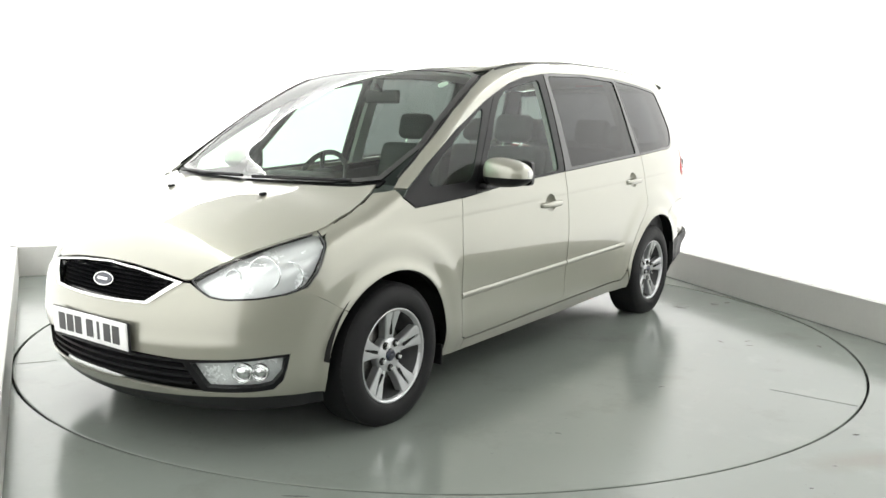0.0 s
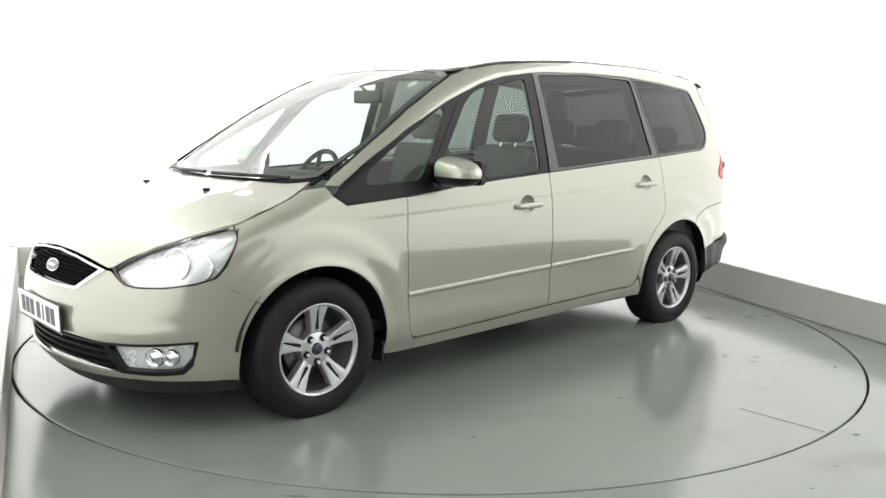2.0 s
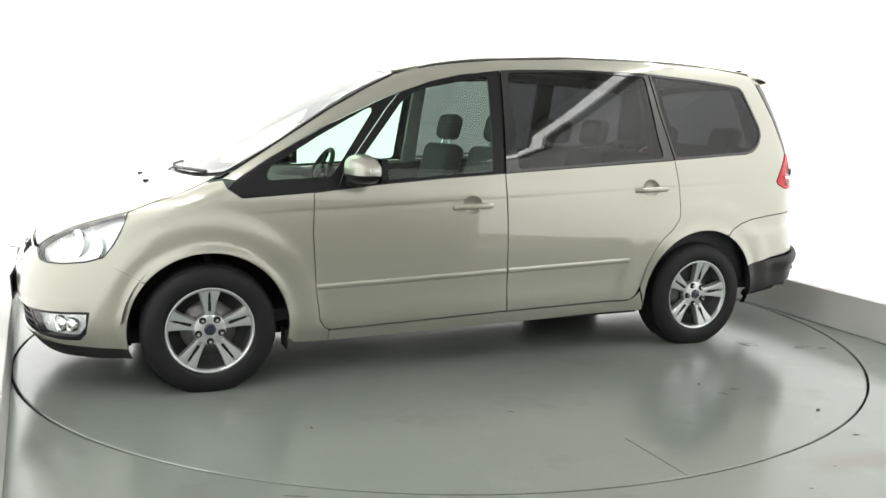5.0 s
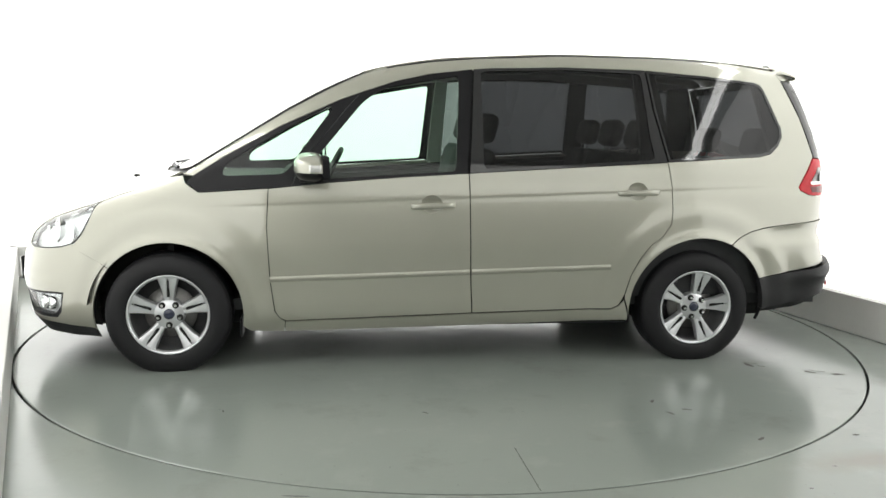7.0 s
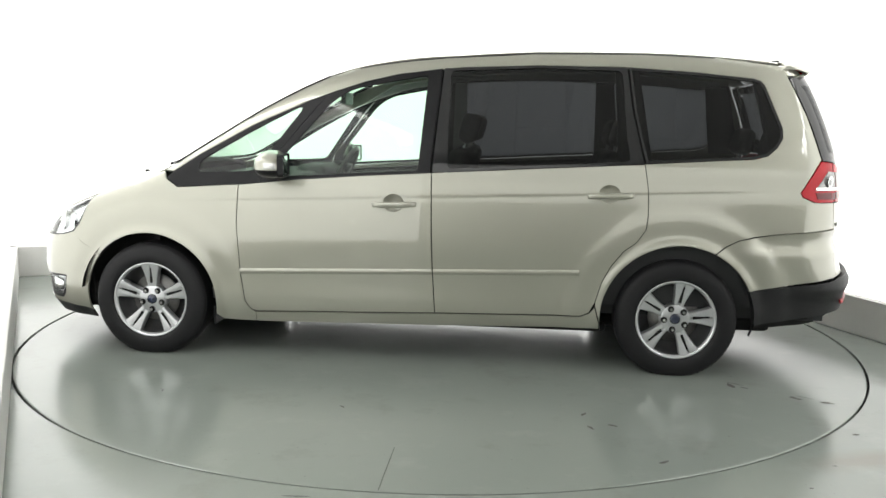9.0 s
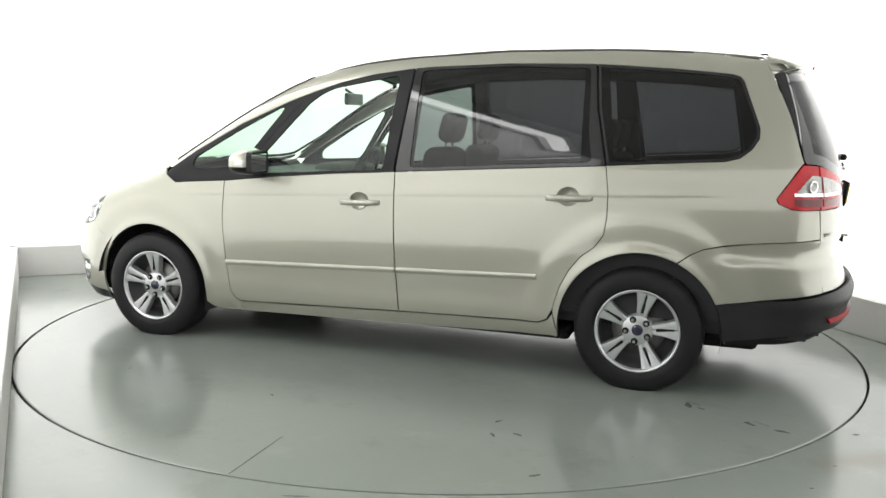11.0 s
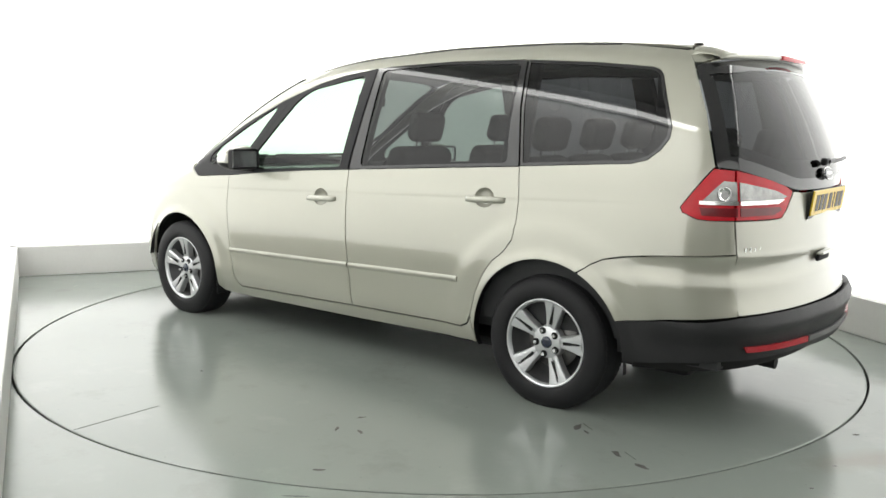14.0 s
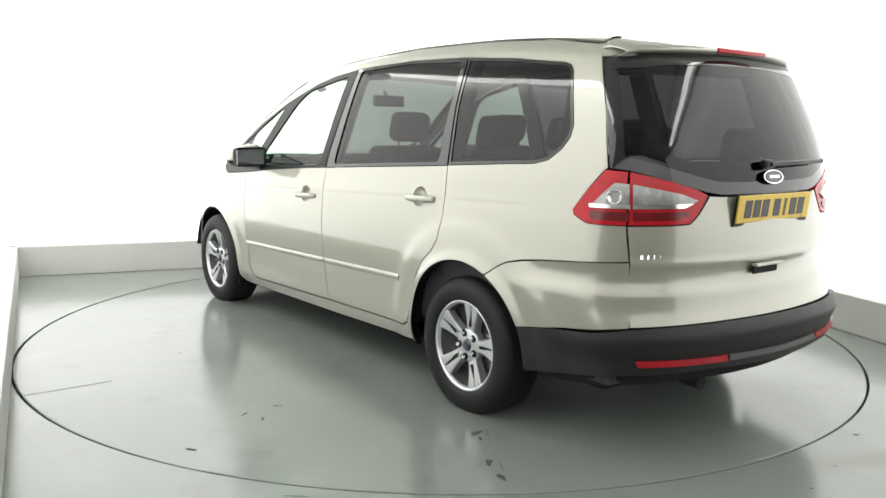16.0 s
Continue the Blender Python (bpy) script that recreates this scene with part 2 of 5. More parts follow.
crown_x = curve([(-2.4, .10), (-1.8, .07), (-.2, .06), (.4, .10), (1.0, .12), (1.4, .11), (1.7, .145), (2.0, .19), (2.3, .22)])
front_z = curve([(.1, 2.12), (.18, 2.23), (.25, 2.28), (.35, 2.30), (.48, 2.31), (.6, 2.295), (.68, 2.275), (.8, 2.24), (1.0, 2.15), (1.4, 1.9)])
rear_z = curve([(.15, -2.28), (.25, -2.37), (.38, -2.43), (.5, -2.43), (.6, -2.40), (.74, -2.39), (.9, -2.385), (1.05, -2.37), (1.15, -2.35), (1.3, -2.295), (1.5, -2.20), (1.62, -2.135), (1.8, -2.02)])


def smax(a, b, k):
    h = np.maximum(k - np.abs(a - b), 0)
    return np.maximum(a, b) + h * h / (4 * k)


def side_y(x, z):
    y = side_z(z) + side_x(x)
    low = 1 / (1 + np.exp((z - .95) / .03))
    for ax, ra, wide in ((AXLE_F, .375, .16), (AXLE_R, .395, .17)):
        r = np.hypot(x - ax, z - HUB_Z)
        y = y + low * (.017 * np.exp(-((r - ra) / .035) ** 2) + .016 / (1 + np.exp((r - ra - wide) / .018)))
    zc = .905 - .04 * x                       # shoulder crease
    d = zc - z
    y = y - .0030 / (1 + np.exp(-d / .0035)) * np.exp(-np.maximum(d, 0) / .035) / (1 + np.exp((x - 1.15) / .06)) / (1 + np.exp((-1.75 - x) / .06))
    return y


def body(x, y, z):
    a = np.abs(y)
    s = a - side_y(x, z)
    t = (z - top_x(x) + crown_x(x) * a * a) / np.sqrt(1 + np.where(x > .2, .3, 0))
    f = x - front_z(z) + .33 * a * a + .55 * a ** 6
    r = rear_z(z) + .245 * a * a + .3 * a ** 6 - x
    return smax(smax(s, t, .07), smax(f, r, .05), .09)


def solve(fn, lo, hi):
    lo, hi = lo.copy(), hi.copy()
    for _ in range(32):
        m = (lo + hi) / 2
        inside = fn(m) < 0
        lo, hi = np.where(inside, m, lo), np.where(inside, hi, m)
    return (lo + hi) / 2


def on_body(kind, u, v):
    u, v = np.asarray(u, float), np.asarray(v, float)
    o = np.ones_like(u)
    if kind == "side":
        return np.stack([u, solve(lambda q: body(u, q, v), 0 * o, 1.2 * o), v], -1)
    if kind == "top":
        return np.stack([u, v, solve(lambda q: body(u, v, q), .5 * o, 2.2 * o)], -1)
    if kind == "front":
        return np.stack([solve(lambda q: body(q, u, v), 0 * o, 3 * o), u, v], -1)
    return np.stack([-solve(lambda q: body(-q, u, v), 0 * o, 3 * o), u, v], -1)


def normals(p):
    e = 1e-4
    g = np.stack([body(*(p + d).T) - body(*(p - d).T) for d in np.eye(3) * e], -1)
    return g / np.linalg.norm(g, axis=-1, keepdims=True)
# ---- end of body shape ----


# ---- panels cut out of the body shape ----
FRONT_AXIS, REAR_AXIS = 1.15, -1.25


def flat(kind, p):
    p = np.asarray(p, float)
    if kind == "side":
        return p[:, [0, 2]]
    if kind == "top":
        return p[:, [0, 1]]
    if kind == "front":
        return np.stack([np.arctan2(p[:, 1], p[:, 0] - FRONT_AXIS), p[:, 2]], 1)
    return np.stack([np.arctan2(p[:, 1], REAR_AXIS - p[:, 0]), p[:, 2]], 1)


def lift(kind, uv):
    u, v = uv[:, 0], uv[:, 1]
    if kind in ("side", "top"):
        return on_body(kind, u, v)
    c, s, o = np.cos(u), np.sin(u), np.ones_like(u)
    x0, k = (FRONT_AXIS, 1) if kind == "front" else (REAR_AXIS, -1)
    q = solve(lambda r: body(x0 + k * r * c, r * s, v), 0 * o, 1.7 * o)
    return np.stack([x0 + k * q * c, q * s, v], -1)


def rounded(pts, r=.03):
    """The outline with its corners rounded off."""
    p = np.asarray(pts, float)
    out = []
    for a, b, c in zip(np.roll(p, 1, 0), p, np.roll(p, -1, 0)):
        la, lc = np.linalg.norm(a - b), np.linalg.norm(c - b)
        u, v = b + (a - b) * min(r / la, .45), b + (c - b) * min(r / lc, .45)
        out += [(1 - t) ** 2 * u + 2 * t * (1 - t) * b + t * t * v for t in (0, .33, .67, 1)]
    return np.array(out)


def mir(q):
    """A half outline closed with its mirror image."""
    return list(q) + [(x, -y, z) for x, y, z in list(q)[::-1] if y > 0]


def dense(uv, step):
    out = []
    for a, b in zip(uv, np.roll(uv, -1, 0)):
        n = max(1, int(np.linalg.norm(b - a) / step))
        out += [a + (b - a) * k / n for k in range(n)]
    return np.array(out)


def area(uv):
    q = np.roll(uv, -1, 0)
    return .5 * np.sum(uv[:, 0] * q[:, 1] - q[:, 0] * uv[:, 1])


def shrink(uv, d):
    if area(uv) < 0:
        uv = uv[::-1]
    e = np.roll(uv, -1, 0) - uv
    n = np.stack([-e[:, 1], e[:, 0]], 1) / np.maximum(np.linalg.norm(e, axis=1, keepdims=True), 1e-9)
    m = n + np.roll(n, 1, 0)
    m /= np.maximum((m * m).sum(1, keepdims=True) / 2, .6)
    return uv + m * d


def within(uv, pts):
    a, b = uv, np.roll(uv, -1, 0)
    x, y = pts[:, :1], pts[:, 1:]
    cross = (a[:, 1] > y) != (b[:, 1] > y)
    dy = b[:, 1] - a[:, 1]
    xi = a[:, 0] + (y - a[:, 1]) / np.where(np.abs(dy) < 1e-12, 1e-12, dy) * (b[:, 0] - a[:, 0])
    return (np.sum(cross & (x < xi), 1) % 2) == 1


def away(uv, pts, d):
    a, b = uv, np.roll(uv, -1, 0)
    ab = b - a
    t = np.clip(((pts[:, None] - a) * ab).sum(2) / np.maximum((ab * ab).sum(1), 1e-12), 0, 1)
    return np.linalg.norm(pts[:, None] - (a + t[..., None] * ab), axis=2).min(1) > d


def panel(kind, pts, gap=.002, grid=.035, offset=0.0, thick=.010, flatten=True, shape=None, lines=(), arcs=(), holes=()):
    """(points, faces, normals) of the piece of body skin inside an outline."""
    from mathutils.geometry import delaunay_2d_cdt
    uv = flat(kind, pts) if flatten else np.asarray(pts, float)
    uv = dense(uv, grid * .6)
    if area(uv) < 0:
        uv = uv[::-1]
    if gap:
        uv = shrink(uv, gap)
    lo, hi = uv.min(0), uv.max(0)
    gx, gy = np.meshgrid(np.arange(lo[0], hi[0], grid), np.arange(lo[1], hi[1], grid))
    gx[::2] += grid / 2
    inner = np.stack([gx.ravel(), gy.ravel()], 1)
    inner = inner[within(uv, inner)]
    if len(inner):
        inner = inner[away(uv, inner, grid * .42)]
    for ax, r0 in arcs:                              # rings of points round a wheel arch
        r = np.hypot(inner[:, 0] - ax, inner[:, 1] - HUB_Z)
        keep = (r < r0) | (r > r0 + .108)
        ang = np.arange(-.4, 3.6, .05)
        extra = np.vstack([np.stack([ax + q * np.cos(ang), HUB_Z + q * np.sin(ang)], 1) for q in (r0 + .008, r0 + .017, r0 + .028, r0 + .042, r0 + .06, r0 + .08, r0 + .098)])
        extra = extra[within(uv, extra)]
        extra = extra[away(uv, extra, .006)]
        inner = np.vstack([inner[keep], extra])
    for line in lines:                                # rows of points that follow a crease
        xs = np.arange(lo[0], hi[0], .025)
        rows = [np.stack([xs, line(xs) + o], 1) for o in (-.024, -.012, -.005, 0, .005, .012, .024)]
        near = np.abs(inner[:, 1] - line(inner[:, 0])) < .034
        extra = np.vstack(rows)
        extra = extra[within(uv, extra)]
        extra = extra[away(uv, extra, .004)]
        inner = np.vstack([inner[~near], extra])
    for cx, cz, rx, rz in holes:                      # oval openings
        e = np.hypot((inner[:, 0] - cx) / rx, (inner[:, 1] - cz) / rz)
        ang = np.arange(0, 2 * math.pi, math.pi / 18)
        rim_ = np.vstack([np.stack([cx + q * rx * np.cos(ang), cz + q * rz * np.sin(ang)], 1) for q in (1.0, 1.12)])
        inner = np.vstack([inner[e > 1.25], rim_])
    nb = len(uv)
    v, _, f, *_ = delaunay_2d_cdt([Vector(p) for p in np.vstack([uv, inner])], [], [list(range(nb))], 1, 1e-6)
    uv2 = np.array([tuple(p) for p in v])
    f = [q for q in f if len(q) == 3]
    cen = np.array([uv2[list(q)].mean(0) for q in f])
    ok = within(uv, cen)
    for cx, cz, rx, rz in holes:
        ok &= np.hypot((cen[:, 0] - cx) / rx, (cen[:, 1] - cz) / rz) > .99
    f = [q for q, k in zip(f, ok) if k]
    p = lift(kind, uv2)
    n = normals(p)
    k = offset if shape is None else offset + shape(p)
    p = p + n * (k[:, None] if np.ndim(k) else k)
    a, b, c = (p[[q[i] for q in f]] for i in range(3))
    face_n = np.cross(b - a, c - a)
    if np.sum((face_n * n[[q[0] for q in f]]).sum(1)) < 0:
        f = [q[::-1] for q in f]
    if shape is not None:                            # follow the added relief
        acc = np.zeros_like(p)
        q = np.array(f)
        fn = np.cross(p[q[:, 1]] - p[q[:, 0]], p[q[:, 2]] - p[q[:, 0]])
        for i in range(3):
            np.add.at(acc, q[:, i], fn)
        n = acc / np.maximum(np.linalg.norm(acc, axis=1, keepdims=True), 1e-12)
    if not thick:
        return p, f, n
    back = p - n * thick
    count = {}
    for q in f:
        for i, j in ((q[0], q[1]), (q[1], q[2]), (q[2], q[0])):
            count[(i, j)] = 1
    rim = [(i, j) for i, j in count if (j, i) not in count]
    m = len(p)
    verts = [p, back]
    faces = list(f) + [[i + m for i in q[::-1]] for q in f]
    norms = [n, -n]
    at = 2 * m
    rv, rf = [], []
    for i, j in rim:
        rv += [p[i], back[i], back[j], p[j]]
        rf.append([at, at + 1, at + 2, at + 3])
        at += 4
    rv = np.array(rv)
    return np.vstack([*verts, rv]), faces + rf, np.vstack([*norms, np.zeros_like(rv)])


def joined(*parts):
    v, f, n, at = [], [], [], 0
    for a, b, c in parts:
        v.append(a)
        n.append(c)
        f += [[i + at for i in q] for q in b]
        at += len(a)
    return np.vstack(v), f, np.vstack(n)


def mirrored(d):
    return d[0] * (1, -1, 1), [q[::-1] for q in d[1]], d[2] * (1, -1, 1)


def both(d):
    return joined(d, mirrored(d))


def ring_panel(kind, outer, inner, count=120, offset=0.0, thick=.012, gap=.0015):
    """The frame between two outlines."""
    uo, ui = flat(kind, outer), flat(kind, inner)
    c = ui.mean(0)

    def polar(uv):
        uv = dense(shrink(uv, gap) if uv is uo else uv, .004)
        a = np.arctan2(*(uv - c).T[::-1])
        r = np.linalg.norm(uv - c, axis=1)
        o = np.argsort(a)
        a, r = a[o], r[o]
        return np.interp(ang, np.r_[a - 2 * math.pi, a, a + 2 * math.pi], np.r_[r, r, r])
    corner = np.arctan2(*(np.vstack([dense(uo, .05), dense(ui, .05)]) - c).T[::-1])
    ang = np.unique(np.r_[np.linspace(-math.pi, math.pi, count, endpoint=False), corner])
    d = np.stack([np.cos(ang), np.sin(ang)], 1)
    ro, ri = polar(uo), polar(ui)
    ri = np.minimum(ri, ro - .002)
    n = len(ang)
    pts, nor = [], []
    for r in (ro, ro * .5 + ri * .5, ri):
        p = lift(kind, c + d * r[:, None])
        m = normals(p)
        pts.append(p + m * offset)
        nor.append(m)
    faces = []
    for k in range(2):
        for i in range(n):
            j = (i + 1) % n
            faces.append([k * n + i, k * n + j, k * n + n + j, k * n + n + i])
    at = 3 * n
    for row, s in ((0, 1), (2, -1)):
        pts += [pts[row], pts[row] - nor[row] * thick]
        nor += [np.zeros((n, 3)), np.zeros((n, 3))]
        for i in range(n):
            j = (i + 1) % n
            q = [at + i, at + n + i, at + n + j, at + j]
            faces.append(q if s > 0 else q[::-1])
        at += 2 * n
    v, nn = np.vstack(pts), np.vstack(nor)
    q = faces[0]
    if np.dot(np.cross(v[q[1]] - v[q[0]], v[q[2]] - v[q[0]]), nn[0]) < 0:
        faces = [f[::-1] for f in faces]
    return v, faces, nn


def on_side(x, z):
    return tuple(float(q) for q in on_body("side", np.array([x]), np.array([z]))[0])


def crease_z(x):
    return .905 - .04 * x


def xz(pts):
    return [(x, 0, z) for x, z in pts]


def arch(ax, r, a0, a1, n=24):
    return [(ax + r * math.cos(math.radians(a0 + (a1 - a0) * k / n)), 0, HUB_Z + r * math.sin(math.radians(a0 + (a1 - a0) * k / n))) for k in range(n + 1)]



# ---- the booth: floor, turntable, kerbed walls, light panels ----
RING = 2.465
CORNER_L, CORNER_B = Vector((-3.42, 1.40, 0)), Vector((1.47, 3.44, 0))
LEFT_END, RIGHT_END = Vector((-.826, -3.92, 0)), Vector((4.25, -4.66, 0))


def disc_with_hole(name, r0, r1, z, depth, mat, seg=160):
    bm = bmesh.new()
    rows = []
    for k in range(seg):
        a = 2 * math.pi * k / seg
        c, s = math.cos(a), math.sin(a)
        rows.append([bm.verts.new((r * c, r * s, h)) for r, h in ((r0, z - depth), (r0, z), (r1, z))])
    for k in range(seg):
        p, q = rows[k], rows[(k + 1) % seg]
        for i in range(2):
            bm.faces.new((p[i], p[i + 1], q[i + 1], q[i]))
    return part(name, bm, mat)


FLOOR_MARKS = [(1.369, -2.359, .012, .6), (1.80, -1.806, .02, .5), (1.9, -2.0, .01, .8), (-.50, -2.50, .07, .06), (1.55, -2.15, .012, .5), (-2.3, -1.3, .01, .8)]


def build_floor():
    tagged(disc_with_hole("floor", RING + .007, 14.0, 0, .08, FLOOR_PAINT), "worn grey-green painted concrete floor round the turntable", "floor", kind="structure")
    ground = bpy.data.objects["floor"]
    rng = random.Random(8)
    for x, y, r, thin in FLOOR_MARKS:
        bm = bmesh.new()
        bm.faces.new([bm.verts.new((x + r * rng.uniform(.6, 1.1) * math.cos(a * .7), y + r * thin * rng.uniform(.6, 1.1) * math.sin(a * .7), .0008)) for a in range(9)])
        part("mark", bm, SCUFF, ground, "dark scuff on the floor")
    # pit bottom coloured near-black to paint the shade in the ring gap
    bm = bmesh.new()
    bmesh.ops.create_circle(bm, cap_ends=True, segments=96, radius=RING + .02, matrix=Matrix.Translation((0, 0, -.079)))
    tagged(part("pit", bm, DARK_AND_SHADE), "near-black sheet under the turntable's edge, for the shade in the gap", "pit", kind="structure")


def build_turntable():
    bm = bmesh.new()
    seg = 160
    prof = [(0.0, 0.0), (1.2, 0.0), (RING - .012, 0.0), (RING - .006, -.002), (RING - .005, -.06)]
    rows = []
    centre = bm.verts.new((0, 0, 0))
    for k in range(seg):
        a = 2 * math.pi * k / seg
        rows.append([bm.verts.new((r * math.cos(a), r * math.sin(a), h)) for r, h in prof[1:]])
    for k in range(seg):
        p, q = rows[k], rows[(k + 1) % seg]
        bm.faces.new((centre, p[0], q[0]))
        for i in range(len(p) - 1):
            bm.faces.new((p[i], p[i + 1], q[i + 1], q[i]))
    table = part("turntable", bm, TABLE_PAINT)
    tagged(table, "round grey-painted car turntable set flush in the floor", "turntable")
    # joints between the steel deck plates
    for x0, y0, x1, y1 in DECK_JOINTS:
        bm = bmesh.new()
        a, b = Vector((x0, y0, 0)), Vector((x1, y1, 0))
        d = (b - a).normalized()
        n = Vector((-d.y, d.x, 0)) * .0012
        pts = [a + n, a - n, b - n, b + n]
        lo = [bm.verts.new(p + Vector((0, 0, .0002))) for p in pts]
        hi = [bm.verts.new(p + Vector((0, 0, .0012))) for p in pts]
        bm.faces.new(hi)
        for i in range(4):
            bm.faces.new((lo[i], lo[(i + 1) % 4], hi[(i + 1) % 4], hi[i]))
        part("joint", bm, SCUFF, table, "dark joint between deck plates")
    rng = random.Random(5)
    for x, y, s in SCUFFS:
        bm = bmesh.new()
        k = 9
        ang = rng.uniform(0, 3)
        vs = []
        for i in range(k):
            a = 2 * math.pi * i / k
            rr = s * rng.uniform(.5, 1.1)
            u, v = rr * math.cos(a), rr * .35 * math.sin(a)
            vs.append(bm.verts.new((x + u * math.cos(ang) - v * math.sin(ang), y + u * math.sin(ang) + v * math.cos(ang), .0008)))
        bm.faces.new(vs)
        part("scuff", bm, SCUFF, table, "dark scuff on the paint")
    return table


DECK_JOINTS = [(r0 * math.cos(math.radians(a)), r0 * math.sin(math.radians(a)), r1 * math.cos(math.radians(a)), r1 * math.sin(math.radians(a)))
               for a, r0, r1 in ((90.3, 2.05, 2.45), (149, 1.84, 1.92), (149, 2.18, 2.26), (-30, 2.25, 2.45))]
SCUFFS = [(-1.58, 1.0, .045), (-1.64, 1.03, .03), (-1.85, 1.16, .05), (-1.98, 1.21, .04), (-.917, 1.669, .035), (-.8, 1.544, .03), (-.817, 1.708, .03), (-1.08, 2.05, .03), (.3, 1.6, .02), (1.2, 1.5, .02)]
SCUFF = surface("scuff", (.06, .06, .056), (.11, .11, .10), (.6, .8), 0, 30, 200, 0, spec=0)


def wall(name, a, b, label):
    """A white wall with added glow that stands on a low grey kerb; it faces the turntable."""
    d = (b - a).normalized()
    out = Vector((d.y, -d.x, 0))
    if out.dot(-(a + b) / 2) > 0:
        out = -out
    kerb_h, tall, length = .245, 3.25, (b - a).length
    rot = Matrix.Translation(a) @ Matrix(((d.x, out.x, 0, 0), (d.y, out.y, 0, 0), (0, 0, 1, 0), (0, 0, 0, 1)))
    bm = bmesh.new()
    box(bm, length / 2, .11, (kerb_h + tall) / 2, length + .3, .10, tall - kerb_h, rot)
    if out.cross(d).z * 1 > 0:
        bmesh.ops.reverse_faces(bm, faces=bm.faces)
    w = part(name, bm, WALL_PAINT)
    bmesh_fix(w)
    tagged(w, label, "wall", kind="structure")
    bm = bmesh.new()
    box(bm, length / 2, .08, kerb_h / 2, length + .16, .16, kerb_h, rot, .006)
    k = part(name.replace("wall", "kerb"), bm, KERB_PAINT)
    bmesh_fix(k)
    tagged(k, "low light-grey painted kerb along the foot of the wall", "kerb", kind="structure")


def bmesh_fix(ob):
    bm = bmesh.new()
    bm.from_mesh(ob.data)
    bmesh.ops.recalc_face_normals(bm, faces=bm.faces)
    bm.to_mesh(ob.data)
    bm.free()


def build_room():
    wall("wall_back", CORNER_L, CORNER_B, "bright white booth wall with added glow, on a kerb")
    wall("wall_right", RIGHT_END, CORNER_B, "bright white booth wall with added glow, on a kerb")
    wall("wall_left", LEFT_END, CORNER_L, "bright white booth wall with added glow, on a kerb")
    bm = bmesh.new()
    box(bm, 0, 0, 3.36, 22, 22, .1)
    tagged(part("ceiling", bm, CEILING_PAINT), "plain white ceiling over the booth", "ceiling", kind="structure")
    # unseen outer walls, added to close the space and bounce light back
    for name, cx, cy, sx, sy in (("wall_unseen_south", 0, -10.0, 22, .2), ("wall_unseen_north", 0, 10.0, 22, .2), ("wall_unseen_west", -10.0, 0, .2, 20), ("wall_unseen_east", 10.0, 0, .2, 20)):
        bm = bmesh.new()
        box(bm, cx, cy, 1.65, sx, sy, 3.3)
        tagged(part(name, bm, OUTER_PAINT), "plain white outer wall, added unseen to bounce light", "wall", kind="structure")


def light_panel(cx, cy, sx, sy, turn, mat, label, z=3.2, tilt=0.0):
    root = new("strip_or_fill_light")
    root.matrix_world = pose(cx, cy, z, tilt, 0, turn)
    tagged(root, label, "light panel", "ceiling light panels")
    bm = bmesh.new()
    for x, y, a, b in ((0, sy / 2, sx + .08, .04), (0, -sy / 2, sx + .08, .04), (sx / 2, 0, .04, sy - .04), (-sx / 2, 0, .04, sy - .04)):
        box(bm, x, y, .03, a, b, .12)
    part("frame", bm, LAMP_WHITE, root)
    bm = bmesh.new()
    box(bm, 0, 0, .02, sx - .044, sy - .044, .03)
    part("diffuser", bm, mat, root, "glowing white diffuser")



# ---- the car: x forward, y to its left, origin on the ground between the axles ----
TYRE_R, HUB_Y, AXLE_Z = .318, .862, .300
RIM_SCALE = .955                         # sixteen-inch rim in a tall tyre
DLO_LOW = [(1.328, .975), (1.262, .928), (.917, .95), (.6, .985), (-.12, 1.037), (-.65, 1.07), (-1.23, 1.105), (-1.62, 1.131), (-1.78, 1.14), (-1.85, 1.158), (-1.90, 1.20), (-1.93, 1.25), (-1.93, 1.30), (-1.845, 1.52), (-1.825, 1.543), (-1.79, 1.555)]
DLO_TOP = [(-1.5, 1.583), (-1.11, 1.607), (-.68, 1.61), (-.27, 1.595), (.07, 1.555), (.255, 1.512), (.44, 1.448), (.555, 1.405), (.85, 1.27), (1.135, 1.11), (1.29, 1.01)]
SCREEN_EDGE = [(1.345, 1.016), (1.293, 1.052), (1.077, 1.188), (.806, 1.357), (.60, 1.469), (.455, 1.538), (.30, 1.590)]
DITCH = [(.1, 1.62), (-.165, 1.648), (-.656, 1.677), (-1.2, 1.680), (-1.6, 1.666), (-1.93, 1.625)]
GATE_SIDE = [(-1.965, 1.57), (-2.06, 1.36), (-2.132, 1.141)]
DOOR_F = [(.918, .95), (.928, .75), (.914, .48), (.892, .31), (.866, .267), (.835, .252)]
DOOR_B = [(-.125, 1.037), (-.132, .76), (-.14, .519), (-.155, .282)]
DOOR_R = [(-1.232, 1.105), (-1.252, .97), (-1.254, .85), (-1.245, .77), (-1.20, .705), (-1.135, .655), (-1.078, .58), (-1.033, .49), (-1.003, .38), (-.975, .32), (-.93, .299)]
LAMP_TOP = [(1.772, .736, .880), (1.92, .637, .832), (2.071, .549, .770), (2.171, .454, .690)]
LAMP_LOW = [(2.171, .505, .656), (2.163, .559, .630), (2.131, .618, .622), (2.05, .70, .625), (1.958, .769, .638), (1.885, .80, .660), (1.84, .81, .71), (1.812, .815, .763), (1.785, .81, .825)]

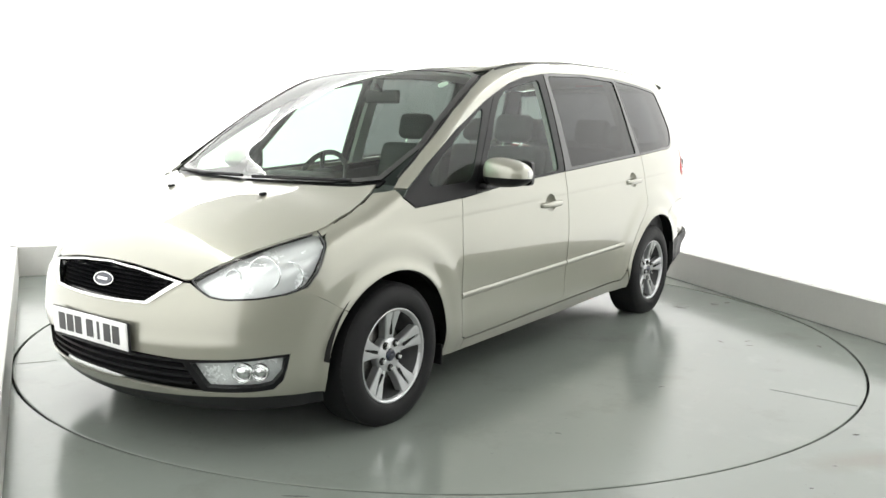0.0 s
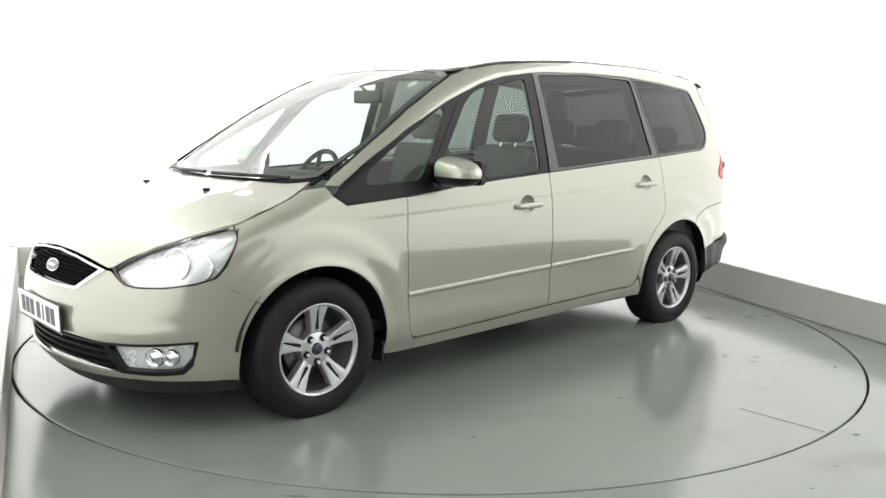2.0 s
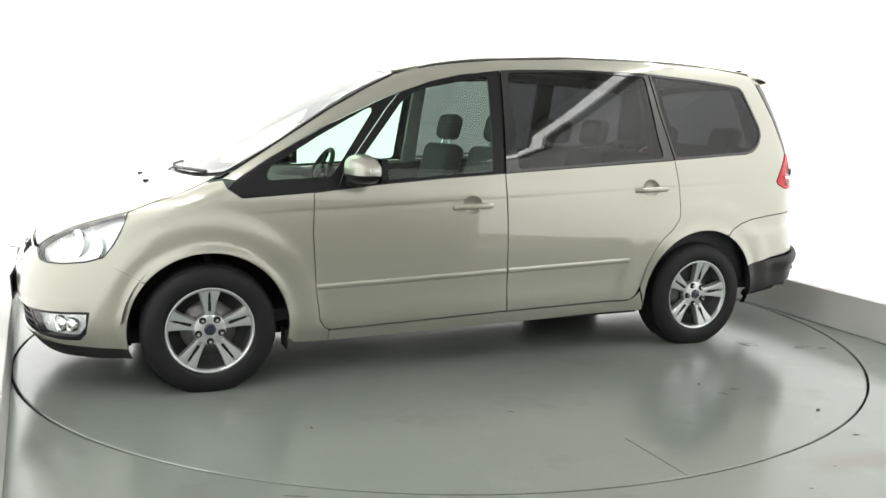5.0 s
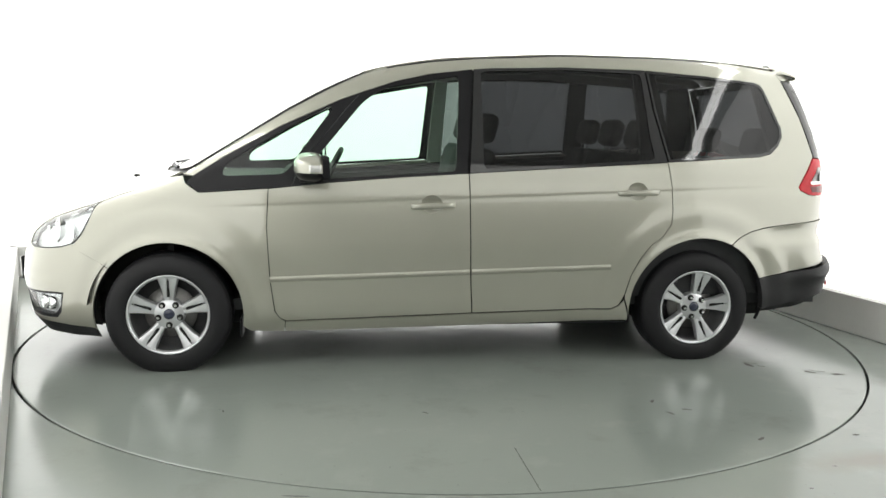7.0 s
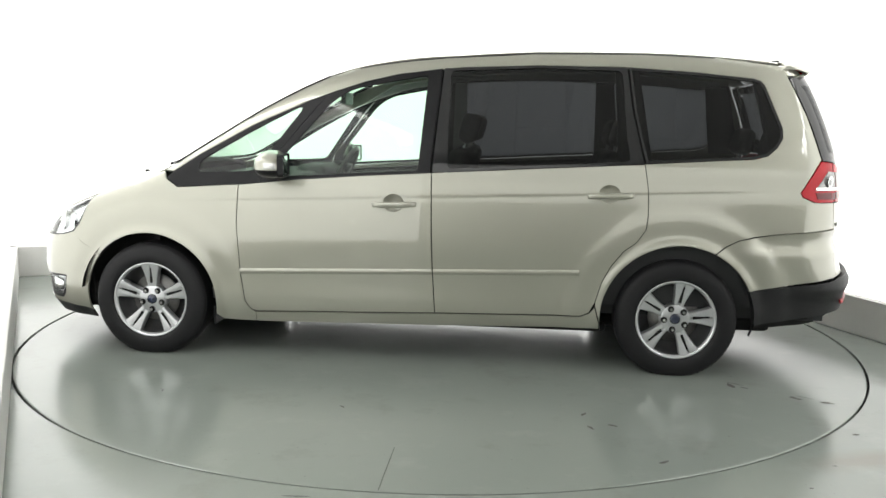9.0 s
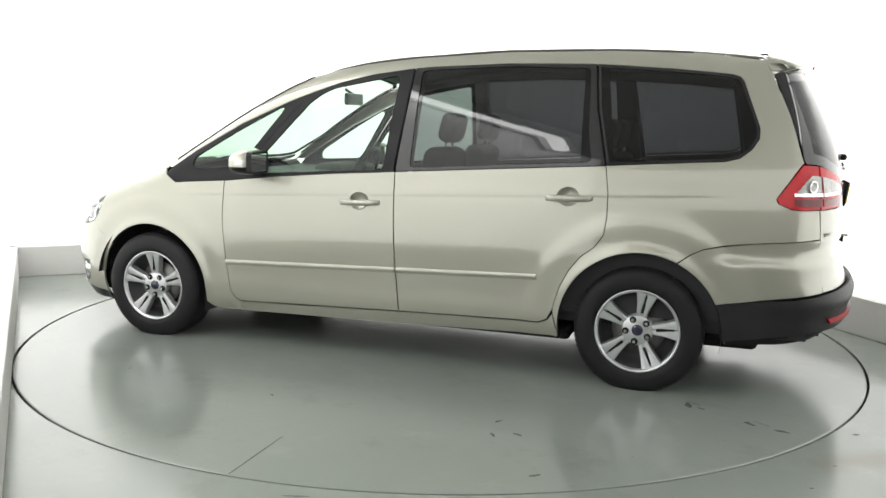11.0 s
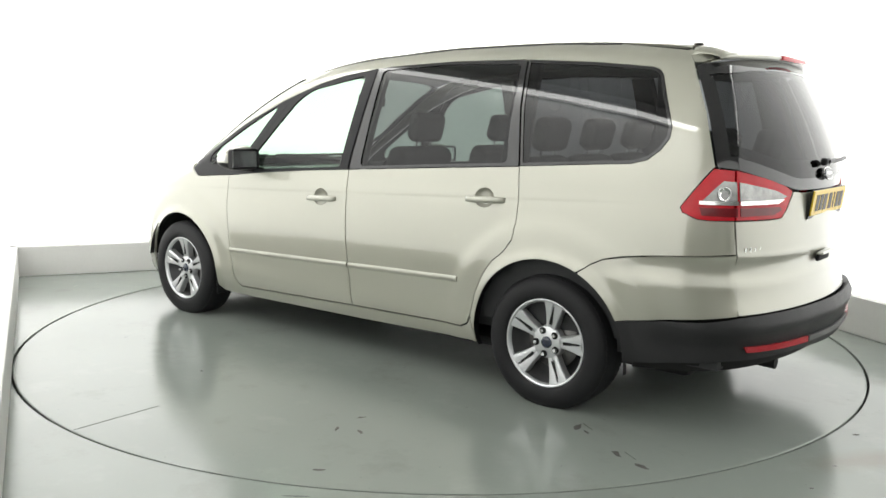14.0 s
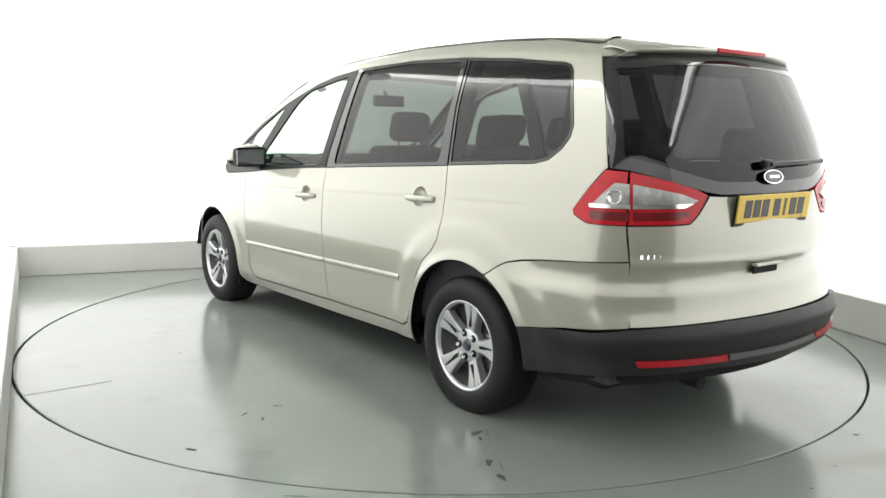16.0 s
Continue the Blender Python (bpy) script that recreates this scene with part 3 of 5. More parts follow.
HOOD = [(1.537, 0), (1.515, .2), (1.483, .397), (1.418, .60), (1.362, .693), (1.42, .715), (1.595, .752), (1.735, .752), (1.772, .740), (1.92, .642), (2.071, .555), (2.166, .462), (2.178, .43), (2.186, .36), (2.195, .2), (2.198, 0)]


def build_wheel(car, x, side, twist):
    wheel = new("wheel")
    wheel.parent = car
    wheel.matrix_basis = pose(x, side * HUB_Y, AXLE_Z, 0, 0, 0 if side > 0 else 180)
    tagged(wheel, "black tyre on a five-spoke silver alloy wheel")
    inner = Matrix.Diagonal((RIM_SCALE, 1, RIM_SCALE, 1))

    def rim_part(name, bm, mat, label="", smooth=False):
        bm.transform(inner)
        part(name, bm, mat, wheel, label, smooth)
    prof = [(.188, -.19), (.225, -.205), (.290, -.205), (.310, -.19), (.316, -.165), (TYRE_R, -.12), (TYRE_R, -.09), (.317, -.045), (.312, -.022), (.300, -.004), (.278, .006), (.252, .010), (.230, .008), (.213, .001), (.2068, -.008)]
    part("tyre", lathe(prof, 96), RUBBER, wheel, "black rubber tyre", True)
    bm = bmesh.new()
    for k in range(72):                                   # tread blocks on the shoulder
        a = 2 * math.pi * k / 72
        m = Matrix.Rotation(-a, 4, "Y") @ Matrix.Translation((TYRE_R - .0080, -.1, 0))
        for o in (-.07, -.025, .025, .060):
            box(bm, 0, o, 0, .009, .034, .018, m)
    part("tread", bm, RUBBER, wheel)
    prof = [(.200, -.022), (.203, -.012), (.210, -.004), (.2165, -.002), (.219, -.006), (.219, -.02), (.212, -.19), (.19, -.19)]
    rim_part("rim", lathe(prof, 80), ALLOY, "bright silver alloy rim", True)
    # barrel and backing carry the wheel's inner shade in their colour
    rim_part("barrel", lathe([(.12, -.124), (.196, -.12), (.199, -.024), (.2005, -.021)], 64), BARREL_SHADED, "inner barrel, darkened for the shade behind the spokes", True)
    rim_part("backing", lathe([(.0, -.125), (.20, -.125)], 48), DARK_AND_SHADE)
    rim_part("brake_disc", lathe([(.0, -.062), (.05, -.062), (.052, -.085), (.06, -.087), (.138, -.087), (.14, -.095)], 56), DISC, "grey steel brake disc", True)
    for k in range(5):
        turn = Matrix.Rotation(math.radians(72 * k + twist), 4, "Y")
        bm = bmesh.new()
        # two arms of one spoke with a slot between them
        def place(u, r, lift_):
            dish = -.034 + .024 * min(1, max(0, (r - .05) / .15)) ** 1.3
            return turn @ Vector((u, dish + lift_, r))
        n = 9
        for s in (-1, 1):
            rows = []
            for i in range(n):
                r = .042 + (.203 - .042) * i / (n - 1)
                outer = .026 + .030 * max(0, (r - .06) / .143) ** 1.6
                slot = 0.0 if r < .10 else .0052 * min(1, (r - .095) / .02) * (1 if r < .185 else max(0, (.203 - r) / .018))
                mid = (outer + slot) / 2
                rows.append([bm.verts.new(place(s * u, r, h)) for u, h in ((slot, -.03), (slot, -.003), (slot + .002, 0), (mid, .001), (outer - .004, 0), (outer, -.005), (outer + .002, -.04))])
            for i in range(n - 1):
                for j in range(6):
                    q = (rows[i][j], rows[i][j + 1], rows[i + 1][j + 1], rows[i + 1][j])
                    bm.faces.new(q if s < 0 else q[::-1])
        bm.normal_update()
        rim_part("spoke", bm, ALLOY)
        # dark strip that paints the shade inside the spoke's slot
        bm = bmesh.new()
        a = turn @ Matrix.Translation((0, -.024, .125))
        box(bm, 0, 0, .015, .015, .003, .09, a)
        rim_part("slot", bm, DARK_AND_SHADE)
        t2 = Matrix.Rotation(math.radians(72 * k + 36 + twist), 4, "Y")
        lay = Matrix.Rotation(-math.pi / 2, 4, "X")
        # dark disc that paints the shade round the nut
        bm = bmesh.new()
        bmesh.ops.create_cone(bm, cap_ends=True, segments=20, radius1=.0175, radius2=.0175, depth=.004, matrix=t2 @ Matrix.Translation((0, -.0265, .060)) @ lay)
        rim_part("socket_shade", bm, DARK_AND_SHADE, "dark disc for the shade in a nut socket")
        bm = bmesh.new()
        bmesh.ops.create_cone(bm, cap_ends=True, segments=6, radius1=.0115, radius2=.009, depth=.020, matrix=t2 @ Matrix.Translation((0, -.0225, .060)) @ lay)
        rim_part("wheel_nut", bm, CHROME, "chromed wheel nut")
    rim_part("hub", lathe([(.0, -.028), (.072, -.0285), (.079, -.032), (.082, -.045), (.084, -.07)], 40), ALLOY, "", True)
    rim_part("centre_cap", lathe([(.0, -.019), (.020, -.0195), (.027, -.022), (.030, -.030)], 32), BADGE_BLUE, "small dark blue centre cap", True)
    return wheel


def soft_box(bm, cx, cy, cz, sx, sy, sz, r, m=None):
    box(bm, cx, cy, cz, sx, sy, sz, m, r, 4)


def build_seat(car, x, y, wide, z0=.42, tall=.62, rest=True, lean=14):
    seat = new("seat")
    seat.parent = car
    seat.matrix_basis = pose(x, y, z0)
    tagged(seat, "dark charcoal cloth car seat")
    bm = bmesh.new()
    soft_box(bm, .0, 0, .06, .50, wide, .16, .05)
    part("cushion", bm, SEAT_CLOTH, seat, "", True)
    back = pose(-.22, 0, .08, 0, -lean, 0)
    bm = bmesh.new()
    soft_box(bm, 0, 0, tall / 2, .13, wide * .95, tall, .055, back)
    part("backrest", bm, SEAT_CLOTH, seat, "", True)
    if rest:
        bm = bmesh.new()
        soft_box(bm, .0, 0, tall + .115, .10, .25, .17, .045, back)
        part("headrest", bm, SEAT_CLOTH, seat, "", True)
        bm = bmesh.new()
        for s in (-.06, .06):
            tube(bm, [back @ Vector((0, s, tall - .03)), back @ Vector((0, s, tall + .06))], .006)
        part("headrest_stem", bm, CHROME, seat, "thin metal headrest posts")


def build_interior(car):
    bm = bmesh.new()
    box(bm, -.25, 0, .33, 3.9, 1.50, .06)
    part("cabin_floor", bm, INTERIOR, car)
    bm = bmesh.new()
    soft_box(bm, 1.02, 0, .80, .62, 1.46, .34, .07)
    soft_box(bm, .78, -.38, .93, .22, .42, .16, .05)
    soft_box(bm, .76, 0, .72, .22, .34, .38, .05)
    part("dashboard", bm, INTERIOR, car, "dark grey moulded dashboard", True)
    bm = bmesh.new()
    box(bm, 1.42, 0, .63, .03, 1.5, .7)
    part("firewall", bm, DARK_AND_SHADE, car)
    wheel = new("steering_wheel")
    wheel.parent = car
    wheel.matrix_basis = pose(.60, -.38, .955, 0, 62, 0)
    ring = [(.18 * math.cos(2 * math.pi * k / 40), .18 * math.sin(2 * math.pi * k / 40), 0) for k in range(41)]
    bm = bmesh.new()
    tube(bm, ring, .016, 10)
    part("rim_grip", bm, BLACK_TRIM, wheel, "", True)
    bm = bmesh.new()
    soft_box(bm, 0, 0, .0, .14, .15, .05, .02)
    for a in (90, 200, 340):
        tube(bm, [(0, 0, 0), (.17 * math.cos(math.radians(a)), .17 * math.sin(math.radians(a)), 0)], .014)
    part("spokes", bm, BLACK_TRIM, wheel, "", True)
    for y in (.38, -.38):
        build_seat(car, .12, y, .50, .40, .70)
    for y in (.47, 0, -.47):
        build_seat(car, -.78, y, .42, .42, .66)
    for y in (.33, -.33):
        build_seat(car, -1.60, y, .46, .42, .62)
    bm = bmesh.new()
    box(bm, .50, 0, 1.435, .03, .24, .075, pose(0, 0, 0), .012)
    tube(bm, [(.50, 0, 1.46), (.56, 0, 1.50)], .01)
    part("rear_view_mirror", bm, BLACK_TRIM, car, "black rear-view mirror")
    roof = panel("top", [(.36, -.50, 0), (.36, .50, 0), (-1.88, .50, 0), (-1.88, -.50, 0)], 0, .08, -.04, .01)
    mesh_part("headliner", roof, HEADLINER, car)
    for s in (False, True):
        for z0, seg in ((0, [(.86, .93), (-1.85, 1.11), (-1.85, .36), (.86, .32)]),):
            mesh_part("door_card", panel("side", xz(seg), 0, .08, -.075, .02), INTERIOR, car, "dark inner door trim", s)
        for q in ([(-.10, 1.03), (-.20, 1.03), (-.21, 1.60), (-.13, 1.60)], [(-1.10, 1.10), (-1.24, 1.10), (-1.20, 1.60), (-1.08, 1.60)],
                  [(-1.88, 1.14), (-2.08, 1.14), (-1.95, 1.58), (-1.80, 1.58)]):
            mesh_part("pillar_trim", panel("side", xz(q), 0, .06, -.03, .03), HEADLINER if q[0][0] > -1 else INTERIOR, car, "", s)
        mesh_part("roof_lining", panel("side", xz([(.50, 1.44), (.25, 1.53), (-.27, 1.607), (-.9, 1.62), (-1.85, 1.56), (-1.9, 1.61), (-1.2, 1.675), (-.6, 1.672), (-.1, 1.64), (.30, 1.57)]), 0, .06, -.03, .012), HEADLINER, car, "", s)


def build_mirror(car, flip):
    k = -1 if flip else 1
    mirror = new("door_mirror")
    mirror.parent = car
    mirror.matrix_basis = pose(.70, k * .955, 1.055, 0, 0, k * 7) @ Matrix.Diagonal((1.15, 1.18, 1.06, 1))
    tagged(mirror, "folding door mirror with a body-coloured cap")
    # x forward; the cap bulges forwards, the glass faces back
    shells = [bmesh.new(), bmesh.new()]
    nu, nv = 28, 16
    power = lambda c, e: math.copysign(abs(c) ** e, c)

    def spot(i, j):
        a, b = math.pi * 2 * i / nu, math.pi * (j / nv - .5)
        cb = power(math.cos(b), .75)
        x, y, z = power(math.cos(a), .8) * cb, power(math.sin(a), .7) * cb, power(math.sin(b), .75)
        x = .085 * x if x > 0 else .045 * x
        taper = 1 - .18 * y                               # the outer end is lower
        return (x - .012, k * .104 * y, .066 * z * taper - .006 * y + .010)
    for i in range(nu):
        for j in range(nv):
            c = [spot(i, j), spot(i + 1, j), spot(i + 1, j + 1), spot(i, j + 1)]
            b = shells[1 if j < nv * .40 else 0]
            pts = [b.verts.new(p) for n_, p in enumerate(c) if p not in c[:n_]]
            if len(pts) > 2:
                b.faces.new(pts)
    for b in shells:
        bmesh.ops.remove_doubles(b, verts=b.verts[:], dist=.0004)
        bmesh.ops.recalc_face_normals(b, faces=b.faces)
    part("cap", shells[0], PAINT, mirror, "champagne painted cap", True)
    part("lower_shell", shells[1], BLACK_TRIM, mirror, "black lower shell", True)
    bm = bmesh.new()
    box(bm, -.054, 0, .008, .012, .186, .112, None, .02, 3)
    part("housing", bm, BLACK_TRIM, mirror)
    bm = bmesh.new()
    box(bm, -.0605, 0, .008, .004, .165, .092, None, .0015, 1)
    part("mirror_glass", bm, MIRROR, mirror, "mirror glass")
    bm = bmesh.new()
    box(bm, .005, -k * .125, -.055, .07, .10, .030, None, .01)
    part("arm", bm, BLACK_TRIM, mirror)
    bm = bmesh.new()
    box(bm, -.006, k * .088, .008, .058, .032, .040, None, .012, 3)
    part("indicator", bm, WHITE_LENS, mirror, "clear silver side indicator", True)


def cup_of(x, z):
    """Centre and half axes of the hollow behind a handle."""
    return x + .004, z + .008, .056, .048


def handle(door, x, z, flip):
    k = -1 if flip else 1
    y = float(on_body("side", np.array([x]), np.array([z]))[0, 1])
    cx, cz, rx, rz = cup_of(x, z)
    bm = bmesh.new()
    n, rings = 36, []
    for q in (1.01, .93, .78, .55, .3):
        a = np.arange(n) * 2 * math.pi / n
        p = on_body("side", cx + q * rx * np.cos(a), cz + q * rz * np.sin(a))
        rings.append([bm.verts.new((u, k * (v - .001 - .021 * (1 - q ** 3)), w)) for u, v, w in p])
    for p, q in zip(rings, rings[1:]):
        for i in range(n):
            bm.faces.new((p[i], p[(i + 1) % n], q[(i + 1) % n], q[i]))
    bm.faces.new(rings[-1])
    bmesh.ops.recalc_face_normals(bm, faces=bm.faces)
    part("handle_cup", bm, PAINT, door, "hollow behind the handle", True)
    bm = bmesh.new()
    rows = []
    for i in range(17):
        u = -1 + i / 8
        bow = .034 * (1 - abs(u) ** 6) - .004
        half = .0165 * (1 - .25 * u * u)
        xx = x + u * .122
        zz = z + .012 * u * -.3
        rows.append([bm.verts.new((xx, k * (y + bow * g), zz + half * h)) for g, h in ((.55, -1), (.85, -.92), (1, -.4), (1.05, .2), (.92, .85), (.6, 1))])
    for a, b in zip(rows, rows[1:]):
        for j in range(5):
            bm.faces.new((a[j], a[j + 1], b[j + 1], b[j]))
    bmesh.ops.recalc_face_normals(bm, faces=bm.faces)
    bmesh.ops.solidify(bm, geom=bm.faces[:], thickness=.006)
    part("handle", bm, PAINT, door, "body-coloured pull handle", True)


def moulding(door, x0, x1, flip):
    """A slim raised strip along the lower door."""
    z = lambda x: .508 - .03 * x
    pts = [(x0, z(x0) - .016), (x1, z(x1) - .016), (x1, z(x1) + .014), (x0, z(x0) + .014)]

    def proud(p):
        d = (p[:, 2] - (.508 - .03 * p[:, 0])) / .015
        return .006 * np.clip(1.2 - 1.2 * np.abs(d) ** 2, 0, 1)
    mesh_part("moulding", panel("side", xz(pts), 0, .0075, .002, .008, shape=proud), PAINT, door, "body-coloured rubbing strip", flip)


def build_side(car, flip):
    s = flip
    # doors with their windows
    front = panel("side", xz(DOOR_F + [(.3, .268)] + [(x, z) for x, z in DOOR_B[::-1]] + [(.24, 1.014), (.6, .985)]), .003, .025, lines=(crease_z,), holes=(cup_of(.069, .866),))
    d = mesh_part("front_door", front, PAINT, car, "", s)
    handle(d, .069, .866, s)
    moulding(d, .915, -.135, s)
    reg = xz([(.80, .962), (.6, .985), (-.115, 1.036), (-.162, 1.588), (.07, 1.555), (.255, 1.512), (.44, 1.448), (.52, 1.36), (.76, 1.06)])
    gl = rounded(xz([(.705, .998), (.69, 1.09), (.435, 1.395), (.37, 1.445), (.30, 1.478), (.07, 1.522), (-.085, 1.55), (-.052, 1.045)]), .03)
    mesh_part("window_frame", ring_panel("side", reg, gl, offset=.002), BLACK_TRIM, d, "black window frame", s)
    w = mesh_part("door_glass", panel("side", gl, -.004, .06, -.004, 0), SIDE_GLASS, d, "clear greenish glass", s)
    rear = panel("side", xz(DOOR_B + [(-.5, .290)] + DOOR_R[::-1] + [(-.65, 1.07)]), .003, .025, lines=(crease_z,), arcs=((AXLE_R, .395),), holes=(cup_of(-1.06, .94),))
    d = mesh_part("rear_door", rear, PAINT, car, "", s)
    handle(d, -1.06, .94, s)
    moulding(d, -.145, -.915, s)
    reg = xz([(-.127, 1.036), (-.65, 1.07), (-1.228, 1.104), (-1.20, 1.23), (-1.165, 1.38), (-1.138, 1.604), (-.68, 1.61), (-.27, 1.595), (-.168, 1.588)])
    gl = rounded(xz([(-.205, 1.058), (-.65, 1.086), (-1.160, 1.117), (-1.135, 1.25), (-1.112, 1.585), (-.68, 1.596), (-.205, 1.575)]), .03)
    mesh_part("window_frame", ring_panel("side", reg, gl, offset=.002), GLOSS_BLACK, d, "black window frame", s)
    mesh_part("door_glass", panel("side", gl, -.004, .06, -.004, 0), PRIVACY, d, "dark privacy glass", s)
    # fixed windows
    reg = xz([(1.325, .975), (1.262, .930), (.917, .952), (.80, .962), (.76, 1.06), (.52, 1.36), (.44, 1.447), (.555, 1.404), (.85, 1.269), (1.135, 1.109), (1.29, 1.01)])
    gl = rounded(xz([(1.15, 1.01), (1.13, 1.075), (.86, 1.235), (.60, 1.375), (.585, 1.36), (.83, 1.025)]), .035)
    mesh_part("quarter_frame", ring_panel("side", reg, gl, offset=.001), BLACK_TRIM, car, "black quarter window frame", s)
    mesh_part("quarter_glass", panel("side", gl, -.004, .06, -.004, 0), SIDE_GLASS, car, "clear triangular quarter glass", s)
    reg = xz([(-1.235, 1.106)] + DLO_LOW[7:] + [(-1.5, 1.583), (-1.145, 1.604), (-1.172, 1.38), (-1.206, 1.23)])
    gl = shrink(flat("side", reg), .014)
    mesh_part("side_window_frame", ring_panel("side", reg, xz(gl), offset=.001), GLOSS_BLACK, car, "black window seal", s)
    mesh_part("side_window", panel("side", xz(gl), -.003, .06, -.003, 0), PRIVACY, car, "dark privacy glass", s)
    # one-piece side: screen pillar, roof rail, rear quarter
    lamp_edge = [(-2.125, 1.137), (-2.02, .976), (-2.03, .955), (-2.09, .929), (-2.134, .925), (-2.216, .925)]
    frame_ = SCREEN_EDGE + DITCH + GATE_SIDE + lamp_edge + [(-2.230, .788), (-2.01, .772), (-1.905, .762), (-1.794, .748), (-1.715, .730), (-1.655, .700), (-1.602, .662)]
    low = [(p[0], p[2]) for p in arch(AXLE_R, .395, 115, 0, 36)]
    outline = frame_ + low + [(-1.032, .26), (-1.003, .36)] + [(x - .0, z) for x, z in DOOR_R[::-1][2:]] + DLO_LOW[6:] + DLO_TOP
    mesh_part("side_panel", panel("side", xz(outline), .0015, .025, lines=(crease_z,), arcs=((AXLE_R, .395),)), PAINT, car, "", s)
    fender = [(.922, .95), (1.262, .926), (1.330, .973), (1.345, 1.010)] + [(x, float(on_body("top", np.array([x]), np.array([y]))[0, 2])) for x, y in ((1.42, .719), (1.5, .739), (1.595, .756), (1.66, .760), (1.735, .757))] + [(1.775, .848), (1.785, .825), (1.812, .763), (1.84, .71), (1.885, .66), (1.90, .648), (1.811, .601), (1.715, .545)]
    arcf = [(p[0], p[2]) for p in arch(AXLE_F, .375, 41, 190, 44)]
    fender += arcf + [(1.02, .20), (.845, .19), (.838, .245)] + DOOR_F[::-1][1:]
    tip = [(1.69, .735, 0), (1.70, .78, 0), (1.775, .772, 0), (1.795, .735, 0)]
    mesh_part("fender_tip", panel("top", tip, 0, .02, -.007, .006), PAINT, car, "", s)
    mesh_part("front_fender", panel("side", xz(fender), .0015, .025, lines=(crease_z,), arcs=((AXLE_F, .375),)), PAINT, car, "", s)
    sill = [(.838, .247), (.3, .263), (-.15, .278), (-.5, .286), (-.93, .295), (-.975, .315), (-1.0, .35), (-1.028, .26), (-1.03, .232), (-.168, .207), (.843, .19)]
    mesh_part("sill", panel("side", xz(sill), .0015), PAINT, car, "", s)
    # near-black lining, added to paint shade into the joints
    mesh_part("door_joint_shade", panel("side", xz([(.98, .93), (.6, .965), (-.12, 1.017), (-1.27, 1.085), (-1.30, .78), (-1.15, .64), (-1.05, .52), (-1.0, .22), (.9, .21), (.98, .6)]), 0, .06, -.030, .01), DARK_AND_SHADE, car, "", s)
    mesh_part("pillar_joint_shade", panel("side", xz([(-.09, 1.03), (-.19, 1.03), (-.21, 1.60), (-.12, 1.595)]), 0, .05, -.012, .01), DARK_AND_SHADE, car, "", s)
    mesh_part("pillar_joint_shade", panel("side", xz([(-1.16, 1.10), (-1.27, 1.10), (-1.20, 1.60), (-1.10, 1.605)]), 0, .05, -.012, .01), DARK_AND_SHADE, car, "", s)
    # wheel houses
    k = -1 if s else 1
    for ax, r in ((AXLE_F, .40), (AXLE_R, .42)):
        bm = bmesh.new()
        n = 28
        for y0, y1 in ((k * .52, k * .853),):
            vs = []
            for i in range(n + 1):
                a = math.radians(8 + 164 * i / n)
                vs.append([bm.verts.new((ax + r * math.cos(a), y, HUB_Z + r * math.sin(a))) for y in (y0, y1)])
            for a, b in zip(vs, vs[1:]):
                bm.faces.new((a[0], a[1], b[1], b[0]))
            bm.faces.new([v[0] for v in vs])
        part("wheel_house", bm, DARK_AND_SHADE, car)
        # rolled edge of the arch
        bm = bmesh.new()
        ra = .375 if ax > 0 else .395
        prev = None
        for i in range(37):
            a = math.radians((34 + 158 * i / 36) if ax > 0 else (-12 + 204 * i / 36))
            x, z = ax + ra * math.cos(a), HUB_Z + ra * math.sin(a)
            y = float(on_body("side", np.array([x]), np.array([z]))[0, 1])
            row = [bm.verts.new((ax + rr * math.cos(a), k * yy, HUB_Z + rr * math.sin(a))) for rr, yy in ((ra, y - .002), (ra, y - .035))]
            if prev:
                bm.faces.new((prev[0], prev[1], row[1], row[0]))
            prev = row
        bmesh.ops.solidify(bm, geom=bm.faces[:], thickness=.004)
        part("arch_lip", bm, BLACK_TRIM, car, "dark arch liner edge")
    # roof ditch strip
    strip = [(x, z + .002) for x, z in [(.30, 1.587)] + DITCH[:-1]] + [(x, z - .004) for x, z in DITCH[-2::-1] + [(.30, 1.587)]]
    mesh_part("roof_strip", panel("side", xz(strip), 0, .03, .0005, .012), BLACK_TRIM, car, "black roof joint strip", s)
    build_mirror(car, s)
    # mud flap
    bm = bmesh.new()
    box(bm, 1.062, k * .79, .225, .012, .12, .10, None, .004)
    part("splash_guard", bm, BLACK_TRIM, car)


